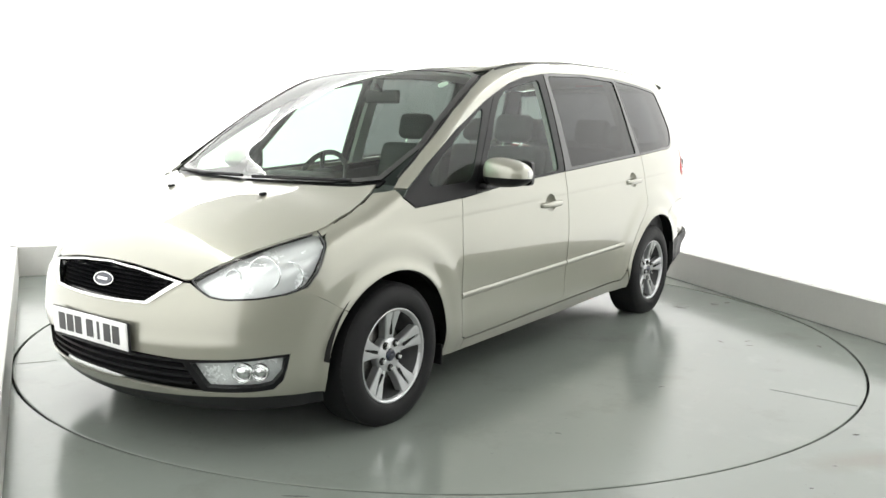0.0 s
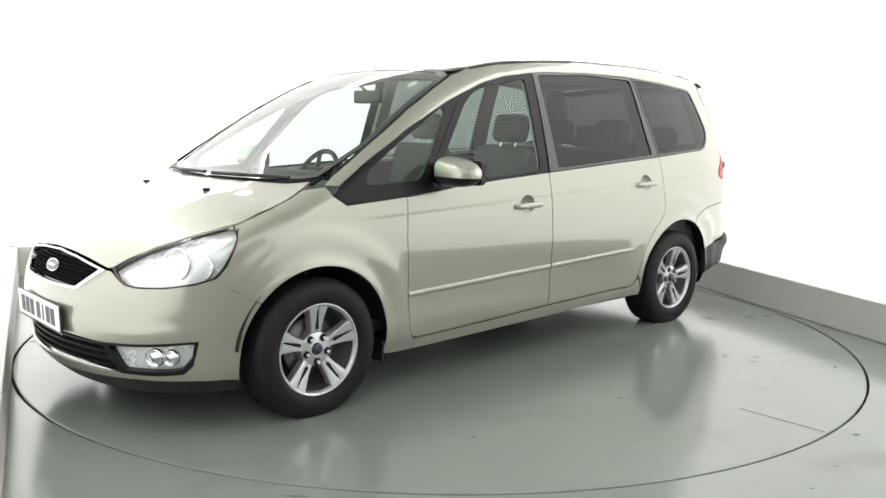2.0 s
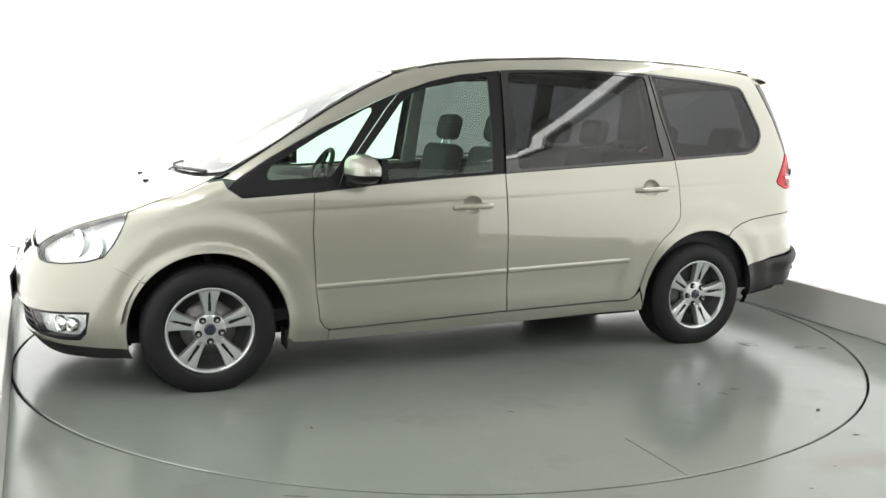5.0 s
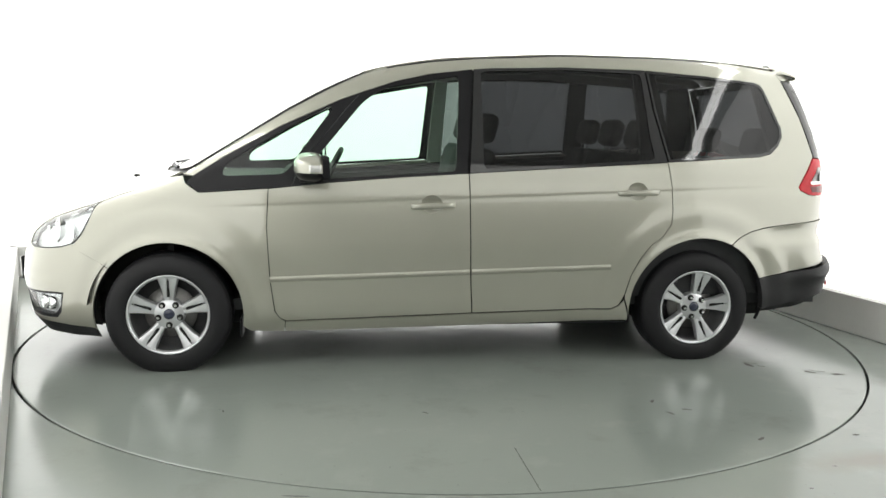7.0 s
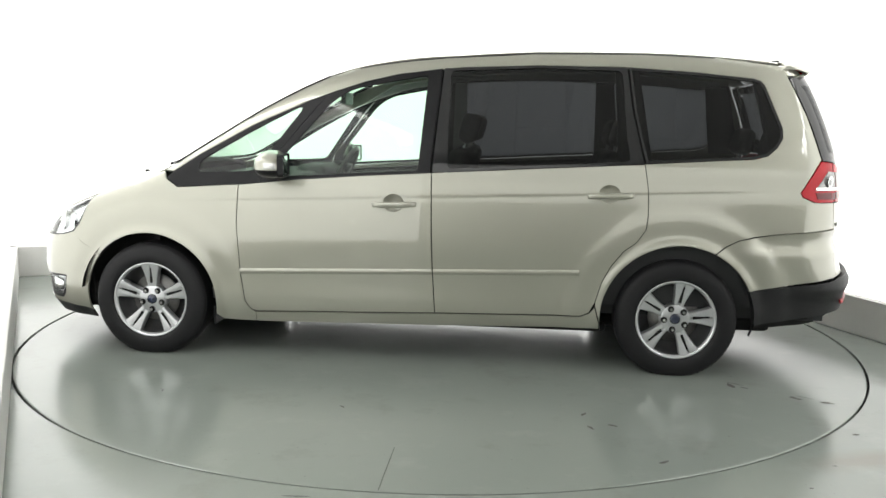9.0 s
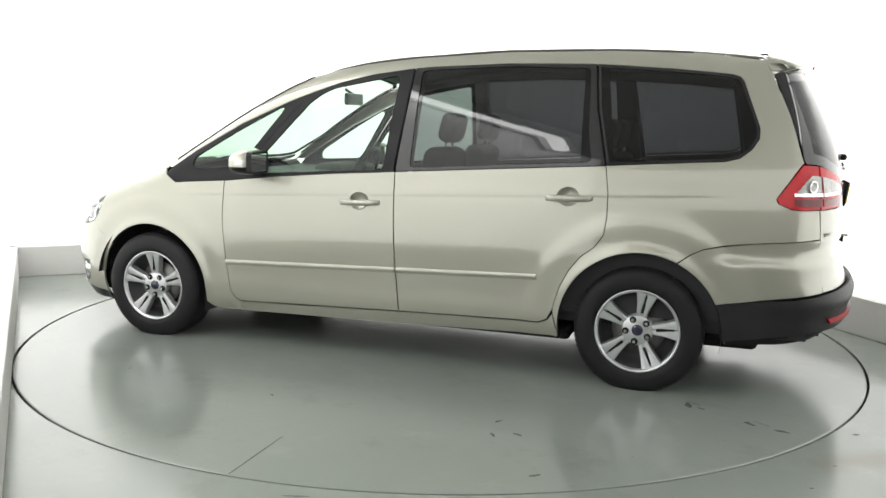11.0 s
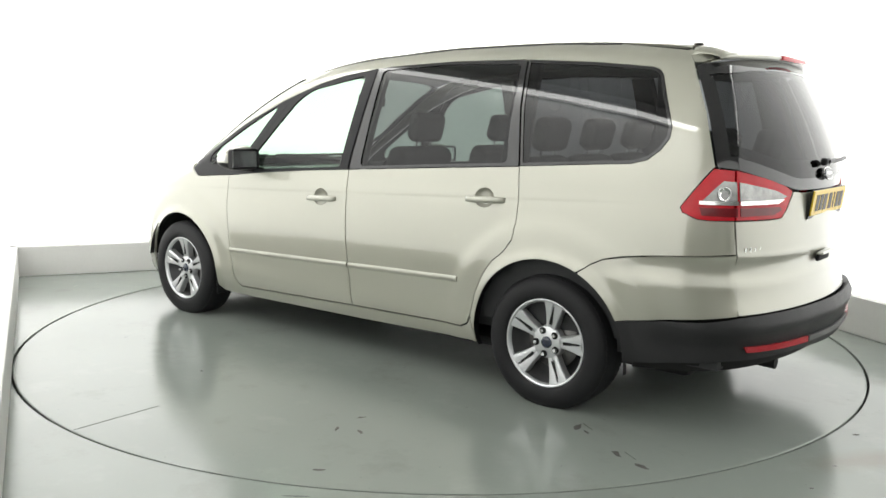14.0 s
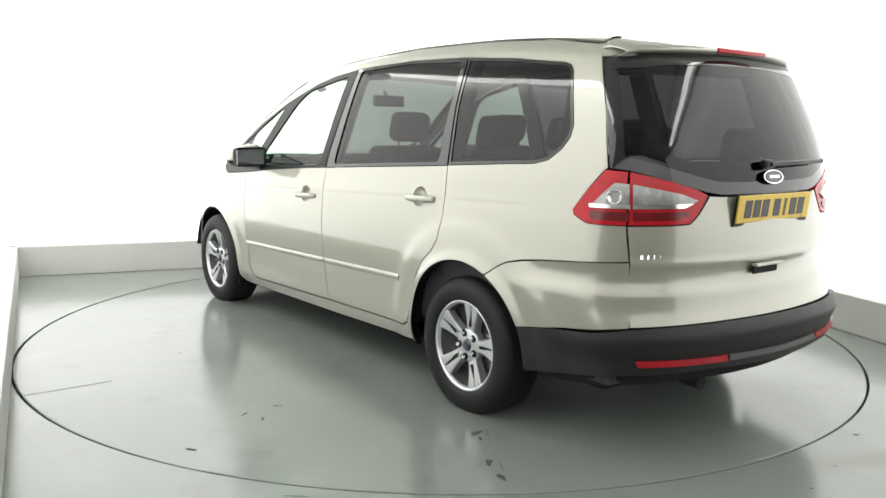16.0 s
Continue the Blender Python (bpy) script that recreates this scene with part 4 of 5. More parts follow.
def head_lamp(car, flip):
    k = -1 if flip else 1
    outline = LAMP_TOP + LAMP_LOW
    lamp = mesh_part("headlight", panel("front", rounded(outline, .015), .003, .03, -.004, 0), LENS, car, "large clear swept-back headlight", flip)
    mesh_part("reflector", panel("front", rounded(outline, .015), .004, .03, -.034, .006), REFLECTOR, lamp, "silver reflector", flip)
    uv = flat("front", rounded(outline, .015))
    mesh_part("bezel", ring_panel("front", rounded(outline, .015), lift("front", shrink(uv, .007)), 140, -.003, .008), GLOSS_BLACK, lamp, "thin dark lamp surround", flip)
    for (x, y, z), r, kind in (((2.028, .691, .712), .062, 0), ((1.945, .748, .700), .050, 0), ((2.100, .60, .695), .028, 0)):
        d = Vector((.92, .38 * k, .08)).normalized()
        q = d.to_track_quat("Z", "Y").to_matrix().to_4x4()
        m = Matrix.Translation(Vector((x - .055, k * (y - .025), z))) @ q
        bm = lathe([(.0, -.03), (r * .55, -.028), (r * .85, -.008), (r, .022), (r + .004, .026), (r + .006, .018)], 36, "z")
        bm.transform(m)
        part("lamp_bowl", bm, CHROME, lamp, "chromed lamp bowl", True)
        bm = bmesh.new()
        bmesh.ops.create_uvsphere(bm, u_segments=20, v_segments=12, radius=r * .42, matrix=m @ Matrix.Translation((0, 0, -.012)))
        part("bulb", bm, WHITE_LENS, lamp, "", True)


def tail_lamp(car, flip):
    outer = xz([(-2.128, 1.134), (-2.022, .976), (-2.032, .955), (-2.092, .930), (-2.134, .926), (-2.216, .927), (-2.196, 1.128)])
    inner = [on_side(-2.199, 1.128), on_side(-2.219, .927), (-2.300, .54, .928), (-2.322, .475, .932), (-2.33, .44, .965), (-2.334, .388, 1.038), (-2.32, .44, 1.062), (-2.27, .57, 1.098)]
    lo = mesh_part("tail_light", panel("side", outer, .001, .02, .004, .02), RED, car, "large red and clear wrap-round tail light", flip)
    mesh_part("clear_insert", panel("rear", [(-2.095, .785, .998), (-2.14, .75, 1.06), (-2.166, .734, 1.086), (-2.206, .699, 1.082), (-2.21, .70, .998)], .001, .012, .008, .006), SMOKE_LENS, lo, "smoky silver insert", flip)
    mesh_part("chrome_line", panel("rear", [(-2.092, .787, 1.004), (-2.092, .787, .988), (-2.214, .70, .988), (-2.214, .70, 1.004)], .0005, .02, .012, .006), CHROME, lo, "thin bright line", flip)
    mesh_part("lower_chamber", panel("rear", [(-2.09, .787, .978), (-2.10, .787, .944), (-2.214, .70, .940), (-2.214, .70, .978)], .001, .02, .007, .006), RED_DEEP, lo, "deep red lower chamber", flip)
    k = -1 if flip else 1
    q = lift("rear", flat("rear", np.array([(-2.16, .735, 1.034)])))[0]
    bm = lathe([(0, -.004), (.012, -.003), (.022, .003), (.027, .008), (.0295, .006)], 28, "z")
    d = Vector((-.75, k * .66, 0)).normalized()
    bm.transform(Matrix.Translation((q[0] - .007, k * (q[1] + .006), q[2])) @ d.to_track_quat("Z", "Y").to_matrix().to_4x4())
    part("lamp_bowl", bm, CHROME, lo, "small bright reflector bowl", True)
    lo = mesh_part("gate_light", panel("rear", inner, .001, .025, .004, .02), RED, car, "red and clear light on the tailgate", flip)
    mesh_part("clear_insert", panel("rear", [(-2.212, .690, 1.082), (-2.216, .692, .998), (-2.31, .49, 1.0), (-2.324, .435, 1.018), (-2.30, .51, 1.045)], .001, .012, .008, .006), SMOKE_LENS, lo, "smoky silver insert", flip)
    mesh_part("chrome_line", panel("rear", [(-2.216, .692, 1.004), (-2.216, .692, .988), (-2.308, .50, .990), (-2.318, .46, 1.008)], .0005, .02, .012, .006), CHROME, lo, "thin bright line", flip)
    mesh_part("lower_chamber", panel("rear", [(-2.218, .692, .978), (-2.222, .692, .942), (-2.30, .53, .944), (-2.315, .475, .962), (-2.312, .485, .978)], .001, .02, .007, .006), RED_DEEP, lo, "deep red lower chamber", flip)


def number_plate(car, x, z, face, mat, label):
    plate = new("number_plate")
    plate.parent = car
    plate.matrix_basis = pose(x, 0, z, 0, 6 * face if face < 0 else 2, 0)
    tagged(plate, label)
    bm = bmesh.new()
    box(bm, 0, 0, 0, .008, .525, .112, None, .004, 1)
    part("plate", bm, mat, plate)
    bm = bmesh.new()
    box(bm, -face * .006, 0, -.006, .006, .54, .128, None, .003, 1)
    part("plate_holder", bm, BLACK_TRIM, plate)
    w, g = .047, .013
    at = .5 * (7 * w + 5 * g + .035)
    for i in range(7):
        bm = bmesh.new()
        cy = at - w / 2
        box(bm, face * .0047, face * cy * 1, 0, .0015, w if i not in (2,) else w * .35, .072)
        part("character_bar", bm, PLATE_INK, plate)
        at -= w + (g if i != 3 else .035)
    return plate


def badge(car, x, y, z, face, tilt, size):
    bm = bmesh.new()
    m = pose(x, y, z, 0, tilt, 0)
    root = new("badge")
    root.parent = car
    root.matrix_basis = m
    tagged(root, "oval chrome-rimmed badge")
    n = 36
    for nm, s, mat, d in (("badge_rim", 1.0, CHROME, .008), ("badge_face", .84, BADGE_BLUE, .0105)):
        bm = bmesh.new()
        pts = [(size * s * math.cos(2 * math.pi * i / n), size * .42 * s * math.sin(2 * math.pi * i / n)) for i in range(n)]
        mm = Matrix(((0, 0, face, 0), (1, 0, 0, 0), (0, 1, 0, 0), (0, 0, 0, 1)))
        prism(bm, pts, mm, d)
        bmesh.ops.recalc_face_normals(bm, faces=bm.faces)
        part(nm, bm, mat, root)
    bm = bmesh.new()
    box(bm, face * .0112, 0, 0, .0015, size * 1.0, size * .16)
    part("badge_mark", bm, CHROME, root)


def bumper_relief(p):
    d = .465 - p[:, 2]
    y = np.abs(p[:, 1])
    return .008 / (1 + np.exp(-d / .005)) * np.exp(-np.maximum(d, 0) / .05) / (1 + np.exp((.27 - y) / .01)) / (1 + np.exp((y - .77) / .015))


def build_front(car):
    a0 = [on_side(p[0], p[2]) for p in arch(AXLE_F, .375, 40, -13, 14)]
    half = [(2.272, 0, .583), (2.268, .16, .586), (2.256, .312, .591), (2.185, .424, .676), (2.171, .462, .676)] + LAMP_LOW[:6] + [on_side(1.895, .649), on_side(1.811, .601)] + a0 + \
        [on_side(1.79, .225), on_side(1.95, .236), (2.06, .67, .242), (2.132, .607, .246), (2.222, .381, .235), (2.26, .059, .218), (2.26, .0006, .217),
         (2.29, .0006, .262), (2.287, .106, .264), (2.219, .449, .262), (2.18, .535, .262), (2.06, .68, .262), (2.002, .732, .266), (1.975, .757, .30), (1.962, .768, .36), (1.955, .776, .407), (2.0, .75, .407), (2.228, .466, .392), (2.283, .26, .398), (2.29, 0, .388)]
    mesh_part("front_bumper", panel("front", mir(half), 0, .018, shape=bumper_relief), PAINT, car)
    lip = [(2.255, 0, .215), (2.222, .381, .233), (2.132, .607, .244), (2.0, .72, .234), (1.80, .80, .223), (1.79, .80, .17), (2.0, .7, .175), (2.132, .58, .175), (2.21, .36, .165), (2.24, 0, .155)]
    mesh_part("bumper_lip", (panel("front", mir(lip), .001, .03, -.004)), BUMPER_PLASTIC, car, "dark plastic lower lip")
    # lower grille and fog lamps
    mouth = [(2.29, 0, .392), (2.283, .26, .402), (2.228, .48, .395), (2.16, .57, .262), (2.219, .449, .258), (2.287, .106, .258), (2.29, 0, .258)]
    g = mesh_part("lower_grille", (panel("front", mir(mouth), -.004, .03, -.05, .01)), GLOSS_BLACK, car, "black slatted lower grille")
    for z in (.285, .315, .345, .374):
        pts = [(2.29, 0, z - .006), (2.283, .26, z - .005), (2.215, .49, z - .005), (2.215, .49, z + .006), (2.283, .26, z + .006), (2.29, 0, z + .005)]
        mesh_part("slat", (panel("front", mir(pts), 0, .03, -.014, .03)), BLACK_TRIM, g)
    for s in (False, True):
        sur = [(2.235, .455, .392), (2.0, .75, .407), (1.955, .776, .408), (1.962, .768, .36), (1.975, .757, .30), (2.002, .732, .265), (2.06, .68, .261), (2.185, .53, .261)]
        hole = [(2.214, .495, .378), (2.0, .748, .394), (1.972, .766, .394), (1.977, .758, .335), (2.005, .733, .290), (2.04, .705, .281), (2.175, .55, .280)]
        f = mesh_part("fog_light", ring_panel("front", sur, hole, 120, -.004, .03), BLACK_TRIM, car, "clear fog light in a black surround", s)
        mesh_part("fog_reflector", panel("front", hole, -.002, .02, -.035, .006), REFLECTOR, f, "silver reflector", s)
        mesh_part("fog_lens", panel("front", hole, -.001, .02, -.006, 0), LENS, f, "clear lens", s)
        k = -1 if s else 1
        for x, y, r in ((2.108, .655, .040), (2.062, .70, .034)):
            d = Vector((.9, .42 * k, 0)).normalized()
            bm = lathe([(0, .016), (r * .5, .014), (r * .8, .004), (r * .86, -.004), (r * .9, .016), (r, .018), (r * 1.02, -.01)], 32, "z")
            bm.transform(Matrix.Translation((x - .032, k * (y - .014), .338)) @ d.to_track_quat("Z", "Y").to_matrix().to_4x4())
            part("fog_bowl", bm, CHROME, f, "round chromed bowl", True)
        head_lamp(car, s)
    # upper grille: black honeycomb in a chrome frame
    out_h = [(2.20, 0, .716), (2.197, .2, .706), (2.19, .36, .688), (2.178, .436, .676), (2.225, .385, .635), (2.258, .315, .586), (2.268, .16, .580), (2.272, 0, .577)]
    in_h = [(2.205, 0, .708), (2.20, .2, .698), (2.190, .402, .674), (2.257, .298, .596), (2.268, .16, .590), (2.272, 0, .588)]
    gr = mesh_part("grille", ring_panel("front", mir(out_h), mir(in_h), 160, .008, .03), CHROME, car, "black honeycomb grille in a chrome frame")
    mesh_part("mesh_backing", panel("front", mir(in_h), -.003, .025, -.035, .006), GLOSS_BLACK, gr)
    bm = bmesh.new()
    cell = .020
    for j in range(8):
        z = .600 + j * cell * .72
        for i in range(-22, 23):
            y = (i + (.5 if j % 2 else 0)) * cell
            edge = .29 + (z - .602) * 1.15
            if abs(y) > min(edge, .37) - .008 or z > .697 - .18 * y * y - .004:
                continue
            p = lift("front", flat("front", np.array([(2.24 - .33 * y * y, y, z)])))[0]
            for a in range(6):
                c0, c1 = math.radians(60 * a + 30), math.radians(60 * a + 90)
                r0, r1 = cell * .56, cell * .43
                q = [bm.verts.new((p[0] - .012 - dx, y + rr * math.cos(c), z + rr * math.sin(c) * .8)) for rr, c, dx in ((r0, c0, 0), (r0, c1, 0), (r1, c1, .012), (r1, c0, .012))]
                bm.faces.new(q)
    part("honeycomb", bm, BLACK_TRIM, gr)
    badge(car, 2.247, 0.012, .648, 1, -24, .068)
    number_plate(car, 2.318, .457, 1, PLATE_WHITE, "white front number plate with dark character bars")
    # bonnet
    m = [(x, y, 0) for x, y in HOOD]
    m = m + [(x, -y, 0) for x, y in HOOD[-2:0:-1]]
    h = mesh_part("bonnet", panel("top", m, .002, .035, shape=lambda p: .004 * np.exp(-((np.abs(p[:, 1]) - .34 - .10 * (2.1 - p[:, 0])) / .05) ** 2) * np.clip((2.1 - p[:, 0]) * 3, 0, 1)), PAINT, car)
    for y in (.31, -.33):
        z = float(on_body("top", np.array([1.667]), np.array([y]))[0, 2])
        bm = bmesh.new()
        soft_box(bm, 1.667, y, z + .006, .030, .022, .014, .005)
        part("washer_jet", bm, BLACK_TRIM, h, "small black washer jet")
    # near-black sheets that stand for the shade behind the front joints
    mesh_part("bonnet_joint_shade", panel("top", [(1.40, -.66, 0), (1.40, .66, 0), (1.7, .70, 0), (2.05, .50, 0), (2.14, .36, 0), (2.14, -.36, 0), (2.05, -.50, 0), (1.7, -.70, 0)], 0, .06, -.02, .02), DARK_AND_SHADE, car)
    mesh_part("bumper_joint_shade", panel("front", [(2.2, -.45, .66), (1.82, -.80, .66), (1.80, -.80, .2), (2.2, -.45, .2), (2.26, 0, .2), (2.2, .45, .2), (1.80, .80, .2), (1.82, .80, .66), (2.2, .45, .66)], 0, .05, -.062, .02), DARK_AND_SHADE, car)
    # windscreen in a black band, cowl and wipers
    edge = [(x, float(on_body("side", np.array([x]), np.array([z]))[0, 1]) - .006) for x, z in SCREEN_EDGE[1:-1]]
    half = [(1.507, 0), (1.485, .2), (1.448, .397), (1.378, .60), (1.325, .692)] + [(x, y) for x, y in edge[1:]] + [(.418, .530), (.412, .40), (.416, 0)]
    scr = [(x, y, 0) for x, y in half] + [(x, -y, 0) for x, y in half[-2:0:-1]]
    ins = shrink(flat("top", scr), .032)
    ins3 = [(x, y, 0) for x, y in ins]
    w = mesh_part("windscreen", panel("top", ins3, -.002, .06, -.002, 0), WINDSCREEN, car, "wide raked greenish windscreen")
    mesh_part("screen_border", ring_panel("top", scr, ins3, 160, 0, .008), GLOSS_BLACK, w, "black screen border")
    for k in (1, -1):
        bm = bmesh.new()
        run = SCREEN_EDGE[1:-1]
        fine = [tuple(np.array(a) + (np.array(b) - np.array(a)) * t) for a, b in zip(run, run[1:]) for t in (0, .25, .5, .75)] + [run[-1]]
        tube(bm, [(x, k * (on_side(x, z)[1] - .003), z + .002) for x, z in fine], .0065, 8)
        part("screen_seal", bm, RUBBER, w, "black rubber seal along the screen", True)
    q = on_body("top", np.array([.582]), np.array([.47]))[0]
    bm = bmesh.new()
    bmesh.ops.create_cone(bm, cap_ends=True, segments=24, radius1=.030, radius2=.030, depth=.002, matrix=Matrix.Translation((q[0] - .01, q[1], q[2] - .016)) @ Matrix.Rotation(math.radians(31), 4, "Y"))
    part("screen_sticker", bm, PLATE_WHITE, w, "small round white sticker")
    cowl = [(1.535, 0), (1.513, .2), (1.481, .397), (1.416, .60), (1.355, .70), (1.31, .70), (1.373, .60), (1.443, .397), (1.480, .2), (1.502, 0)]
    cw = [(x, y, 0) for x, y in cowl]
    mesh_part("scuttle", (panel("top", mir(cw), 0, .03, -.012, .01)), BLACK_TRIM, car, "black scuttle panel under the windscreen")
    for pts in (((1.485, .20), (1.458, .35), (1.398, .58)), ((1.50, -.02), (1.482, -.3), (1.403, -.60)), ((1.505, .06), (1.474, .28), (1.443, .40))):
        bm = bmesh.new()
        path = []
        for i in range(len(pts)):
            z = float(on_body("top", np.array([pts[i][0]]), np.array([pts[i][1]]))[0, 2])
            path.append((pts[i][0], pts[i][1], z + .014))
        tube(bm, path, .009, 6)
        part("wiper", bm, BLACK_TRIM, car, "black windscreen wiper")


def tail_relief(z):
    """Seam, hollow and bright ledge that run round the tail."""
    step = .007 / (1 + np.exp((z - .788) / .0035))
    return step - curve([(.50, .0), (.60, -.001), (.652, -.001), (.660, .001), (.698, .0155), (.708, .0175), (.735, .0165), (.778, .003), (.79, .001), (.83, 0)])(z)


def build_rear(car):
    x_edge = lambda x, z: float(on_body("side", np.array([x]), np.array([z]))[0, 1])
    # roof
    side_ = [(x, x_edge(x, z) - .014) for x, z in [(.28, 1.585)] + DITCH]
    half = [(.41, 0), (.408, .40), (.41, .525)] + side_ + [(-1.935, 0)]
    m = [(x, y, 0) for x, y in half] + [(x, -y, 0) for x, y in half[-2:0:-1]]
    mesh_part("roof", panel("top", m, .002, .05), PAINT, car)
    bm = bmesh.new()
    prev = None
    for i in range(33):
        y = -.60 + 1.2 * i / 32
        z0 = float(on_body("top", np.array([-1.942]), np.array([y]))[0, 2])
        tip = -2.185 + .20 * y * y + .35 * y ** 4
        zt = min(1.622 - .06 * y * y, z0 - .012)
        row = []
        for k_ in range(8):
            t = k_ / 7
            row.append((-1.942 + (tip + 1.942) * t, y, z0 + (zt - z0) * t + .010 * math.sin(math.pi * t)))
        row += [(tip - .004, y, zt - .008), (tip + .002, y, zt - .016), (tip + .03, y, zt - .021), (tip + .075, y, zt - .030)]
        row = [bm.verts.new(q) for q in row]
        if prev:
            for j in range(len(row) - 1):
                bm.faces.new((prev[j], prev[j + 1], row[j + 1], row[j]))
        prev = row
    bmesh.ops.recalc_face_normals(bm, faces=bm.faces)
    bmesh.ops.solidify(bm, geom=bm.faces[:], thickness=.003)
    sp = part("spoiler", bm, PAINT, car, "body-coloured roof spoiler", True)
    bm = bmesh.new()
    soft_box(bm, -2.172, 0, 1.613, .035, .34, .020, .007, None)
    part("brake_light", bm, RED, sp, "red high brake light", True)
    for y in (.50, -.50):
        bm = bmesh.new()
        z = float(on_body("top", np.array([-1.93]), np.array([y]))[0, 2])
        soft_box(bm, -1.93, y, z + .002, .04, .025, .008, .003)
        part("hinge_cap", bm, BLACK_TRIM, sp, "small black hinge cap")
    # tailgate
    half = [(-2.42, 0, .543), (-2.404, .26, .543), (-2.34, .55, .540), on_side(-2.2545, .536), on_side(-2.2305, .79), on_side(-2.2165, .924), (-2.300, .54, .925), (-2.322, .472, .929), (-2.335, .435, .965), (-2.340, .380, 1.036), (-2.349, .311, 1.031), (-2.36, 0, 1.029)]

    def gate_shape(p):
        return tail_relief(p[:, 2])
    gate = mesh_part("tailgate", (panel("rear", mir(half), .002, .012, shape=gate_shape)), PAINT, car)
    glass_h = [(-2.36, 0, 1.036), (-2.349, .311, 1.038), (-2.335, .385, 1.048), (-2.30, .49, 1.075), (-2.198, .692, 1.132), on_side(-2.136, 1.139), on_side(-2.063, 1.36), on_side(-1.975, 1.555), on_side(-2.0, 1.568), (-2.04, .593, 1.568), (-2.09, .40, 1.592), (-2.13, .2, 1.601), (-2.135, 0, 1.603)]
    gl = glass_h + [(x, -y, z) for x, y, z in glass_h[-2:0:-1]]
    ins = shrink(flat("rear", gl), .05)
    ins = lift("rear", ins)
    rw = mesh_part("rear_window", panel("rear", ins, -.002, .05, .0, 0), PRIVACY, gate, "dark privacy rear glass")
    mesh_part("glass_border", ring_panel("rear", gl, ins, 180, .001, .01), GLOSS_BLACK, rw, "black glass border")
    band = [(-2.36, 0, 1.085), (-2.349, .311, 1.09), (-2.30, .49, 1.12), (-2.16, .70, 1.20), (-2.16, .70, 1.24), (-2.30, .45, 1.17), (-2.33, 0, 1.165)]
    mesh_part("lower_band", (panel("rear", mir(band), 0, .04, -.004, .006)), GLOSS_BLACK, rw, "black lower band of the glass")
    badge(car, -2.372, 0.012, 1.103, -1, 16, .070)
    number_plate(car, -2.385, .980, -1, PLATE_YELLOW, "yellow rear number plate with dark character bars")
    bm = bmesh.new()
    box(bm, -2.372, .05, 1.157, .03, .07, .035, None, .01)
    tube(bm, [(-2.385, .05, 1.157), (-2.372, -.2, 1.160), (-2.335, -.43, 1.163)], .010, 8)
    part("rear_wiper", bm, BLACK_TRIM, gate, "black rear wiper")
    # near-black block in place of the shaded hollow of the grip
    bm = bmesh.new()
    box(bm, -2.392, .05, .73, .016, .17, .034, None, .006)
    part("grip_shade", bm, DARK_AND_SHADE, gate, "dark block for the shade in the grip recess")
    bm = bmesh.new()
    box(bm, -2.405, .05, .752, .03, .19, .012, None, .004)
    part("grip_cover", bm, PAINT, gate)
    for i in range(6):
        y = .665 - i * .026
        q = lift("rear", flat("rear", np.array([(-2.25, y, .806)])))[0]
        bm = bmesh.new()
        box(bm, q[0] - .003, y, .806, .004, .017, .016)
        part("letter_bar", bm, CHROME, gate, "small chrome lettering bar")
    for s in (False, True):
        tail_lamp(car, s)
        k = -1 if s else 1
        q = [(-2.230, .700, .785), (-2.01, .829, .769), (-1.905, .84, .758), (-1.794, .856, .744), (-1.715, .87, .727), (-1.655, .88, .697), (-1.605, .88, .660)] + [(p[0], .88, p[2]) for p in arch(AXLE_R, .395, 117, 155, 10)] + [(-1.784, .88, .466), (-2.0, .82, .50), (-2.15, .77, .52), (-2.254, .717, .534)]
        mesh_part("spoiler_end", panel("side", xz([(-1.925, 1.627), (-1.965, 1.572), (-2.0, 1.572), (-2.04, 1.585), (-2.0, 1.62)]), 0, .02, .001), PAINT, sp, "", s)
        mesh_part("bumper_corner", panel("side", q, .0015, .014, shape=lambda p: tail_relief(p[:, 2]) * np.clip((-p[:, 0] - 1.70) / .16, 0, 1)), PAINT, car, "", s)
        mesh_part("reflector", panel("rear", [(-2.27, .70, .414), (-2.404, .321, .414), (-2.405, .319, .388), (-2.278, .69, .390)], 0, .02, .030, .01), RED_DARK, car, "dull red reflector strip", s)
    dark = [(-2.42, 0, .540), (-2.404, .26, .540), (-2.34, .55, .537), on_side(-2.254, .531), on_side(-2.0, .497), on_side(-1.786, .463)] + [on_side(p[0], p[2]) for p in arch(AXLE_R, .395, 157, 181, 8)] + \
        [on_side(-1.83, .285), on_side(-2.05, .32), (-2.227, .747, .35), (-2.263, .711, .355), (-2.388, .404, .362), (-2.42, 0, .35)]

    def bump_shape(p):
        z0 = .50 + .045 * np.clip((-p[:, 0] - 1.8) / .6, 0, 1)
        step = np.clip((-p[:, 0] - 1.85) / .3, 0, 1)
        return step * (.028 * np.exp(-((p[:, 2] - z0 + .045) / .055) ** 2) + .010)
    mesh_part("rear_bumper", (panel("rear", mir(dark), .001, .022, .004, .03, shape=bump_shape)), BUMPER_PLASTIC, car, "dark grained plastic rear bumper")
    mesh_part("bumper_strip", panel("rear", mir([(-2.415, 0, .410), (-2.405, .31, .413), (-2.405, .31, .389), (-2.415, 0, .386)]), 0, .03, .030, .01), TRIM_GREY, car, "grey strip between the reflectors")
    under = [(-2.40, 0, .345), (-2.36, .404, .355), (-2.22, .70, .345), (-1.85, .82, .285), (-1.85, .82, .24), (-2.15, .70, .27), (-2.32, .38, .27), (-2.37, 0, .265)]
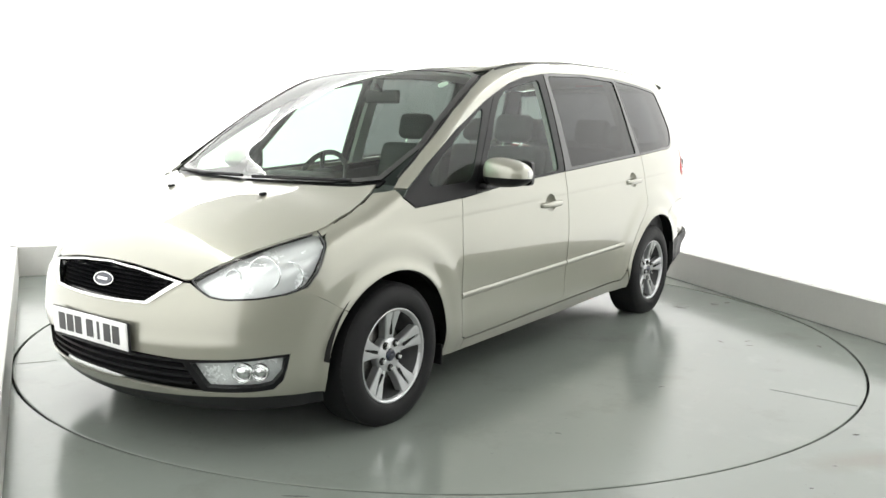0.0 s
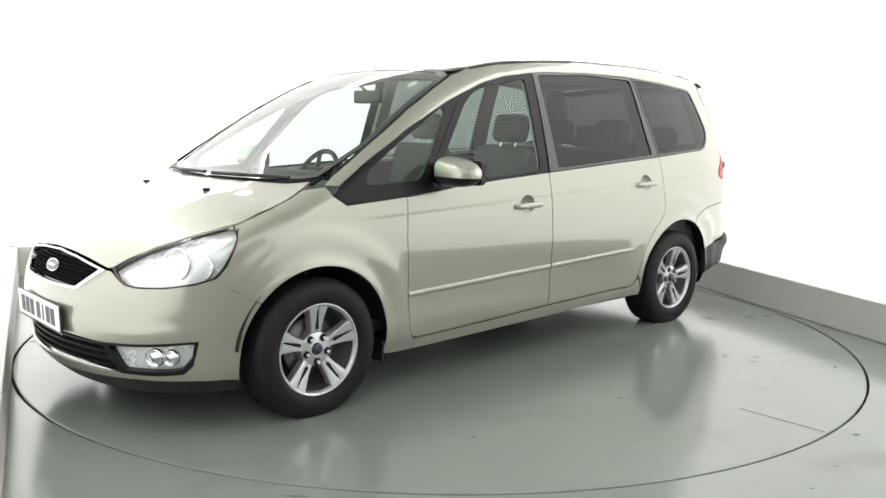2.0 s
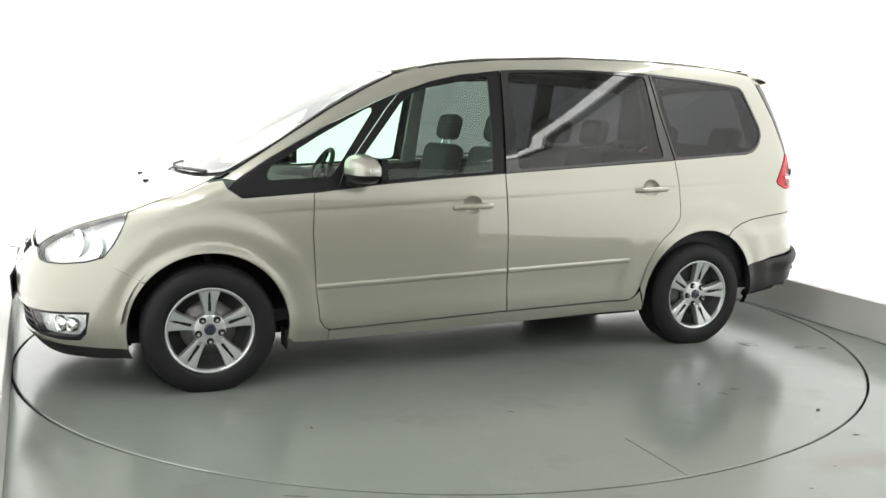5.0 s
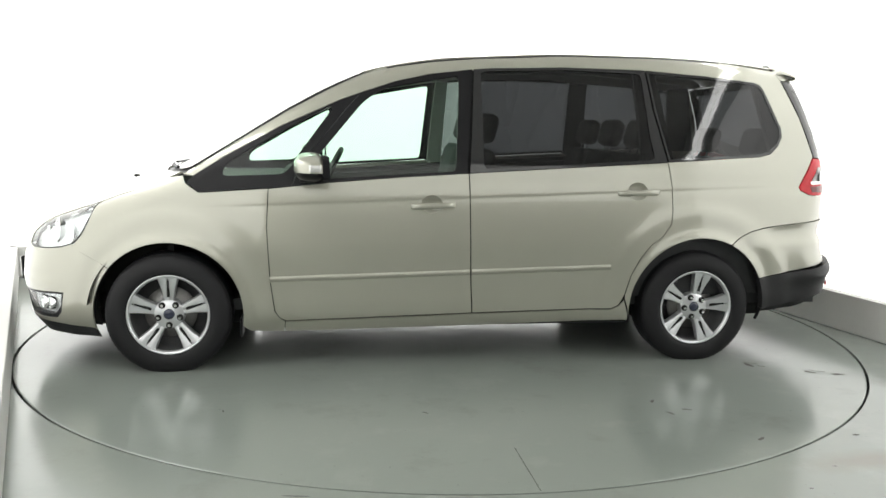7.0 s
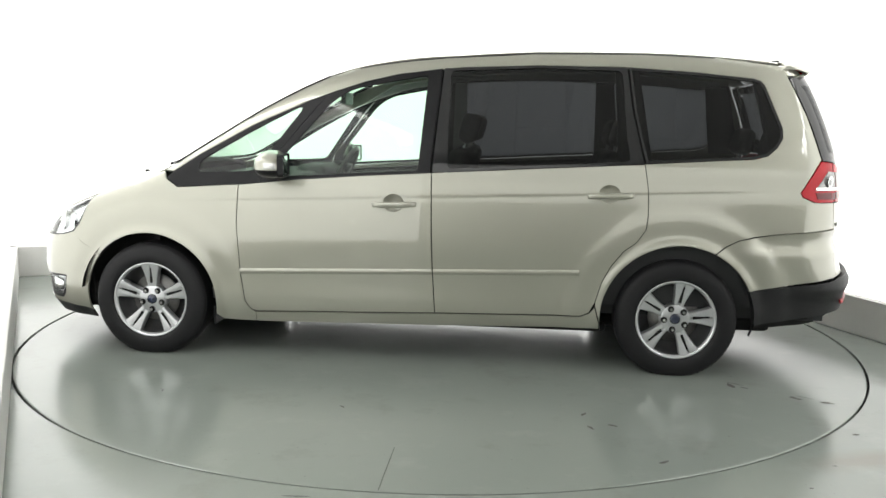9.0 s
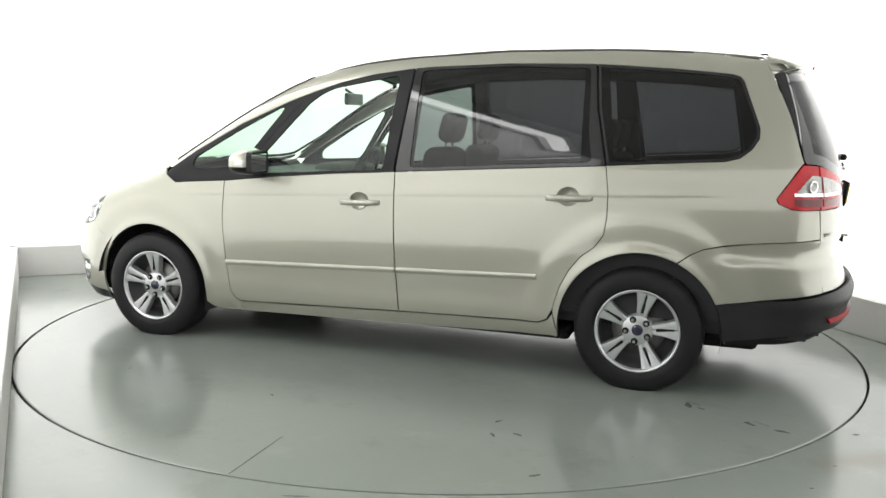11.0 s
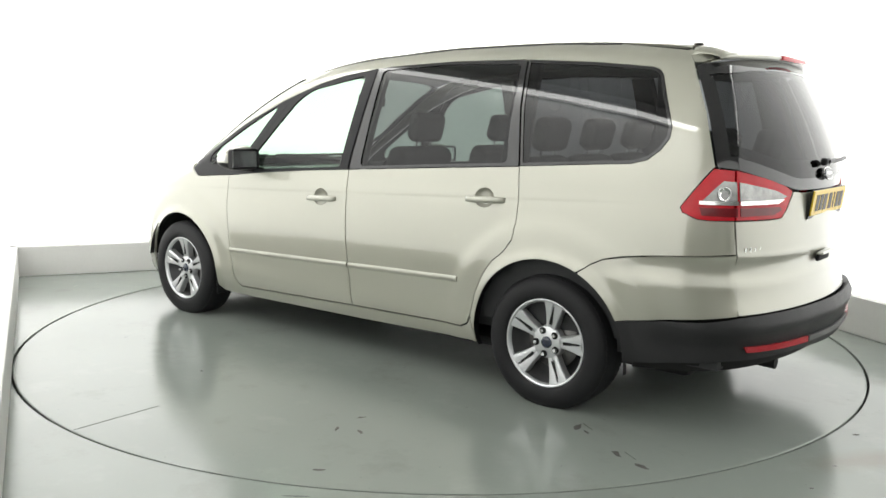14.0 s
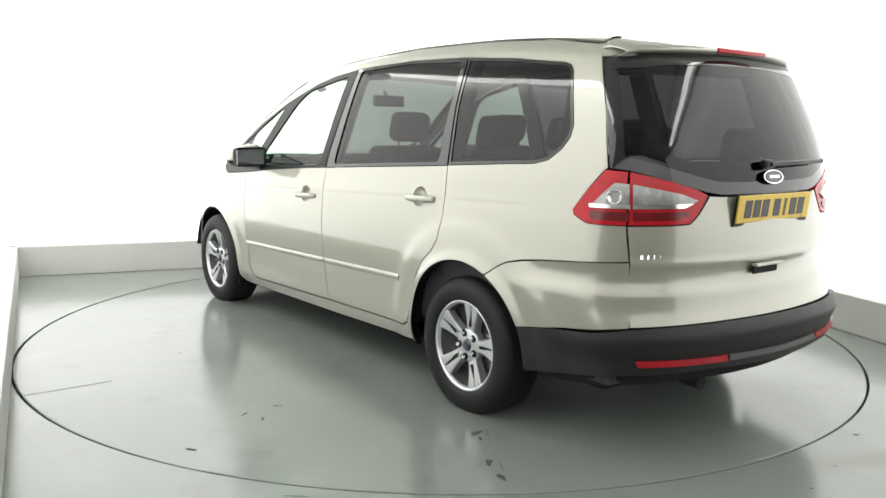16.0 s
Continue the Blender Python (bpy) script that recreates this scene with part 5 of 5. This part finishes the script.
    mesh_part("rear_valance", (panel("rear", mir(under), 0, .04, -.04, .02)), DARK_AND_SHADE, car)
    # near-black sheet that stands for the shade behind the tail joints
    mesh_part("tail_joint_shade", panel("rear", [(-2.2, -.70, 1.1), (-2.0, -.8, .9), (-2.0, -.8, .3), (-2.3, -.5, .3), (-2.36, 0, .3), (-2.3, .5, .3), (-2.0, .8, .3), (-2.0, .8, .9), (-2.2, .70, 1.1), (-2.3, .5, 1.0), (-2.33, 0, .98), (-2.3, -.5, 1.0)], 0, .05, -.03, .01), DARK_AND_SHADE, car)
    bm = bmesh.new()
    tube(bm, [(-2.05, .30, .27), (-2.30, .30, .26)], .03, 12)
    part("exhaust", bm, DARK_AND_SHADE, car, "short dark exhaust pipe")


def build_car():
    car = new("car")
    tagged(car, "champagne metallic people carrier parked on the turntable", "car")
    for s in (False, True):
        build_side(car, s)
    build_front(car)
    build_rear(car)
    bm = bmesh.new()
    box(bm, 0, 0, .225, 4.0, 1.10, .09, None, .03)
    box(bm, -.05, 0, .22, 2.05, 1.52, .05, None, .02)
    part("underbody", bm, DARK_AND_SHADE, car)
    bm = bmesh.new()
    tube(bm, [(AXLE_F, -.7, TYRE_R), (AXLE_F, .7, TYRE_R)], .03)
    tube(bm, [(AXLE_R, -.7, TYRE_R), (AXLE_R, .7, TYRE_R)], .03)
    part("axle", bm, DARK_AND_SHADE, car)
    build_interior(car)
    for x, tw in ((AXLE_F, 0), (AXLE_R, -12)):
        for side in (1, -1):
            build_wheel(car, x, side, tw)
    return car


build_floor()
build_room()
# light strips along the walls; an added unseen fill panel at the front
STRIP = "long narrow fluorescent strip on the ceiling along the wall"
light_panel(-1.25, 2.30, 4.7, .20, 22.6, WALL_DIFFUSER, STRIP)
light_panel(2.60, -.53, 6.8, .20, -71, WALL_DIFFUSER, STRIP)
light_panel(-2.08, -1.27, 5.2, .20, -63, WALL_DIFFUSER, STRIP)
light_panel(.2, -6.0, 11.0, 2.0, 2, FILL_DIFFUSER, "wide tilted fill panel, added unseen before the open front of the booth", 2.6, 40)
turntable = build_turntable()
car = build_car()

TURN = [(0, 234.05), (0.5, 232.41), (1, 229.82), (1.5, 226.44), (2, 223.03), (3, 216.15), (4, 209.21), (5, 202.25), (6, 195.30), (7, 188.39), (8, 181.53), (9, 174.72), (10, 167.97), (11, 161.27), (12, 154.58), (13, 147.89), (14, 141.15), (15, 134.29), (16, 127.26)]
OFFSET = Vector((.1118, .0116, 0))


def motions():
    rows_t, rows_c = [], []
    for t, deg in TURN:
        m = pose(0, 0, 0, 0, 0, deg)
        p = m @ OFFSET
        rows_t.append((t, m))
        rows_c.append((t, pose(p.x, p.y, 0, 0, 0, deg)))
    walk(turntable, rows_t)
    walk(car, rows_c)


motions()
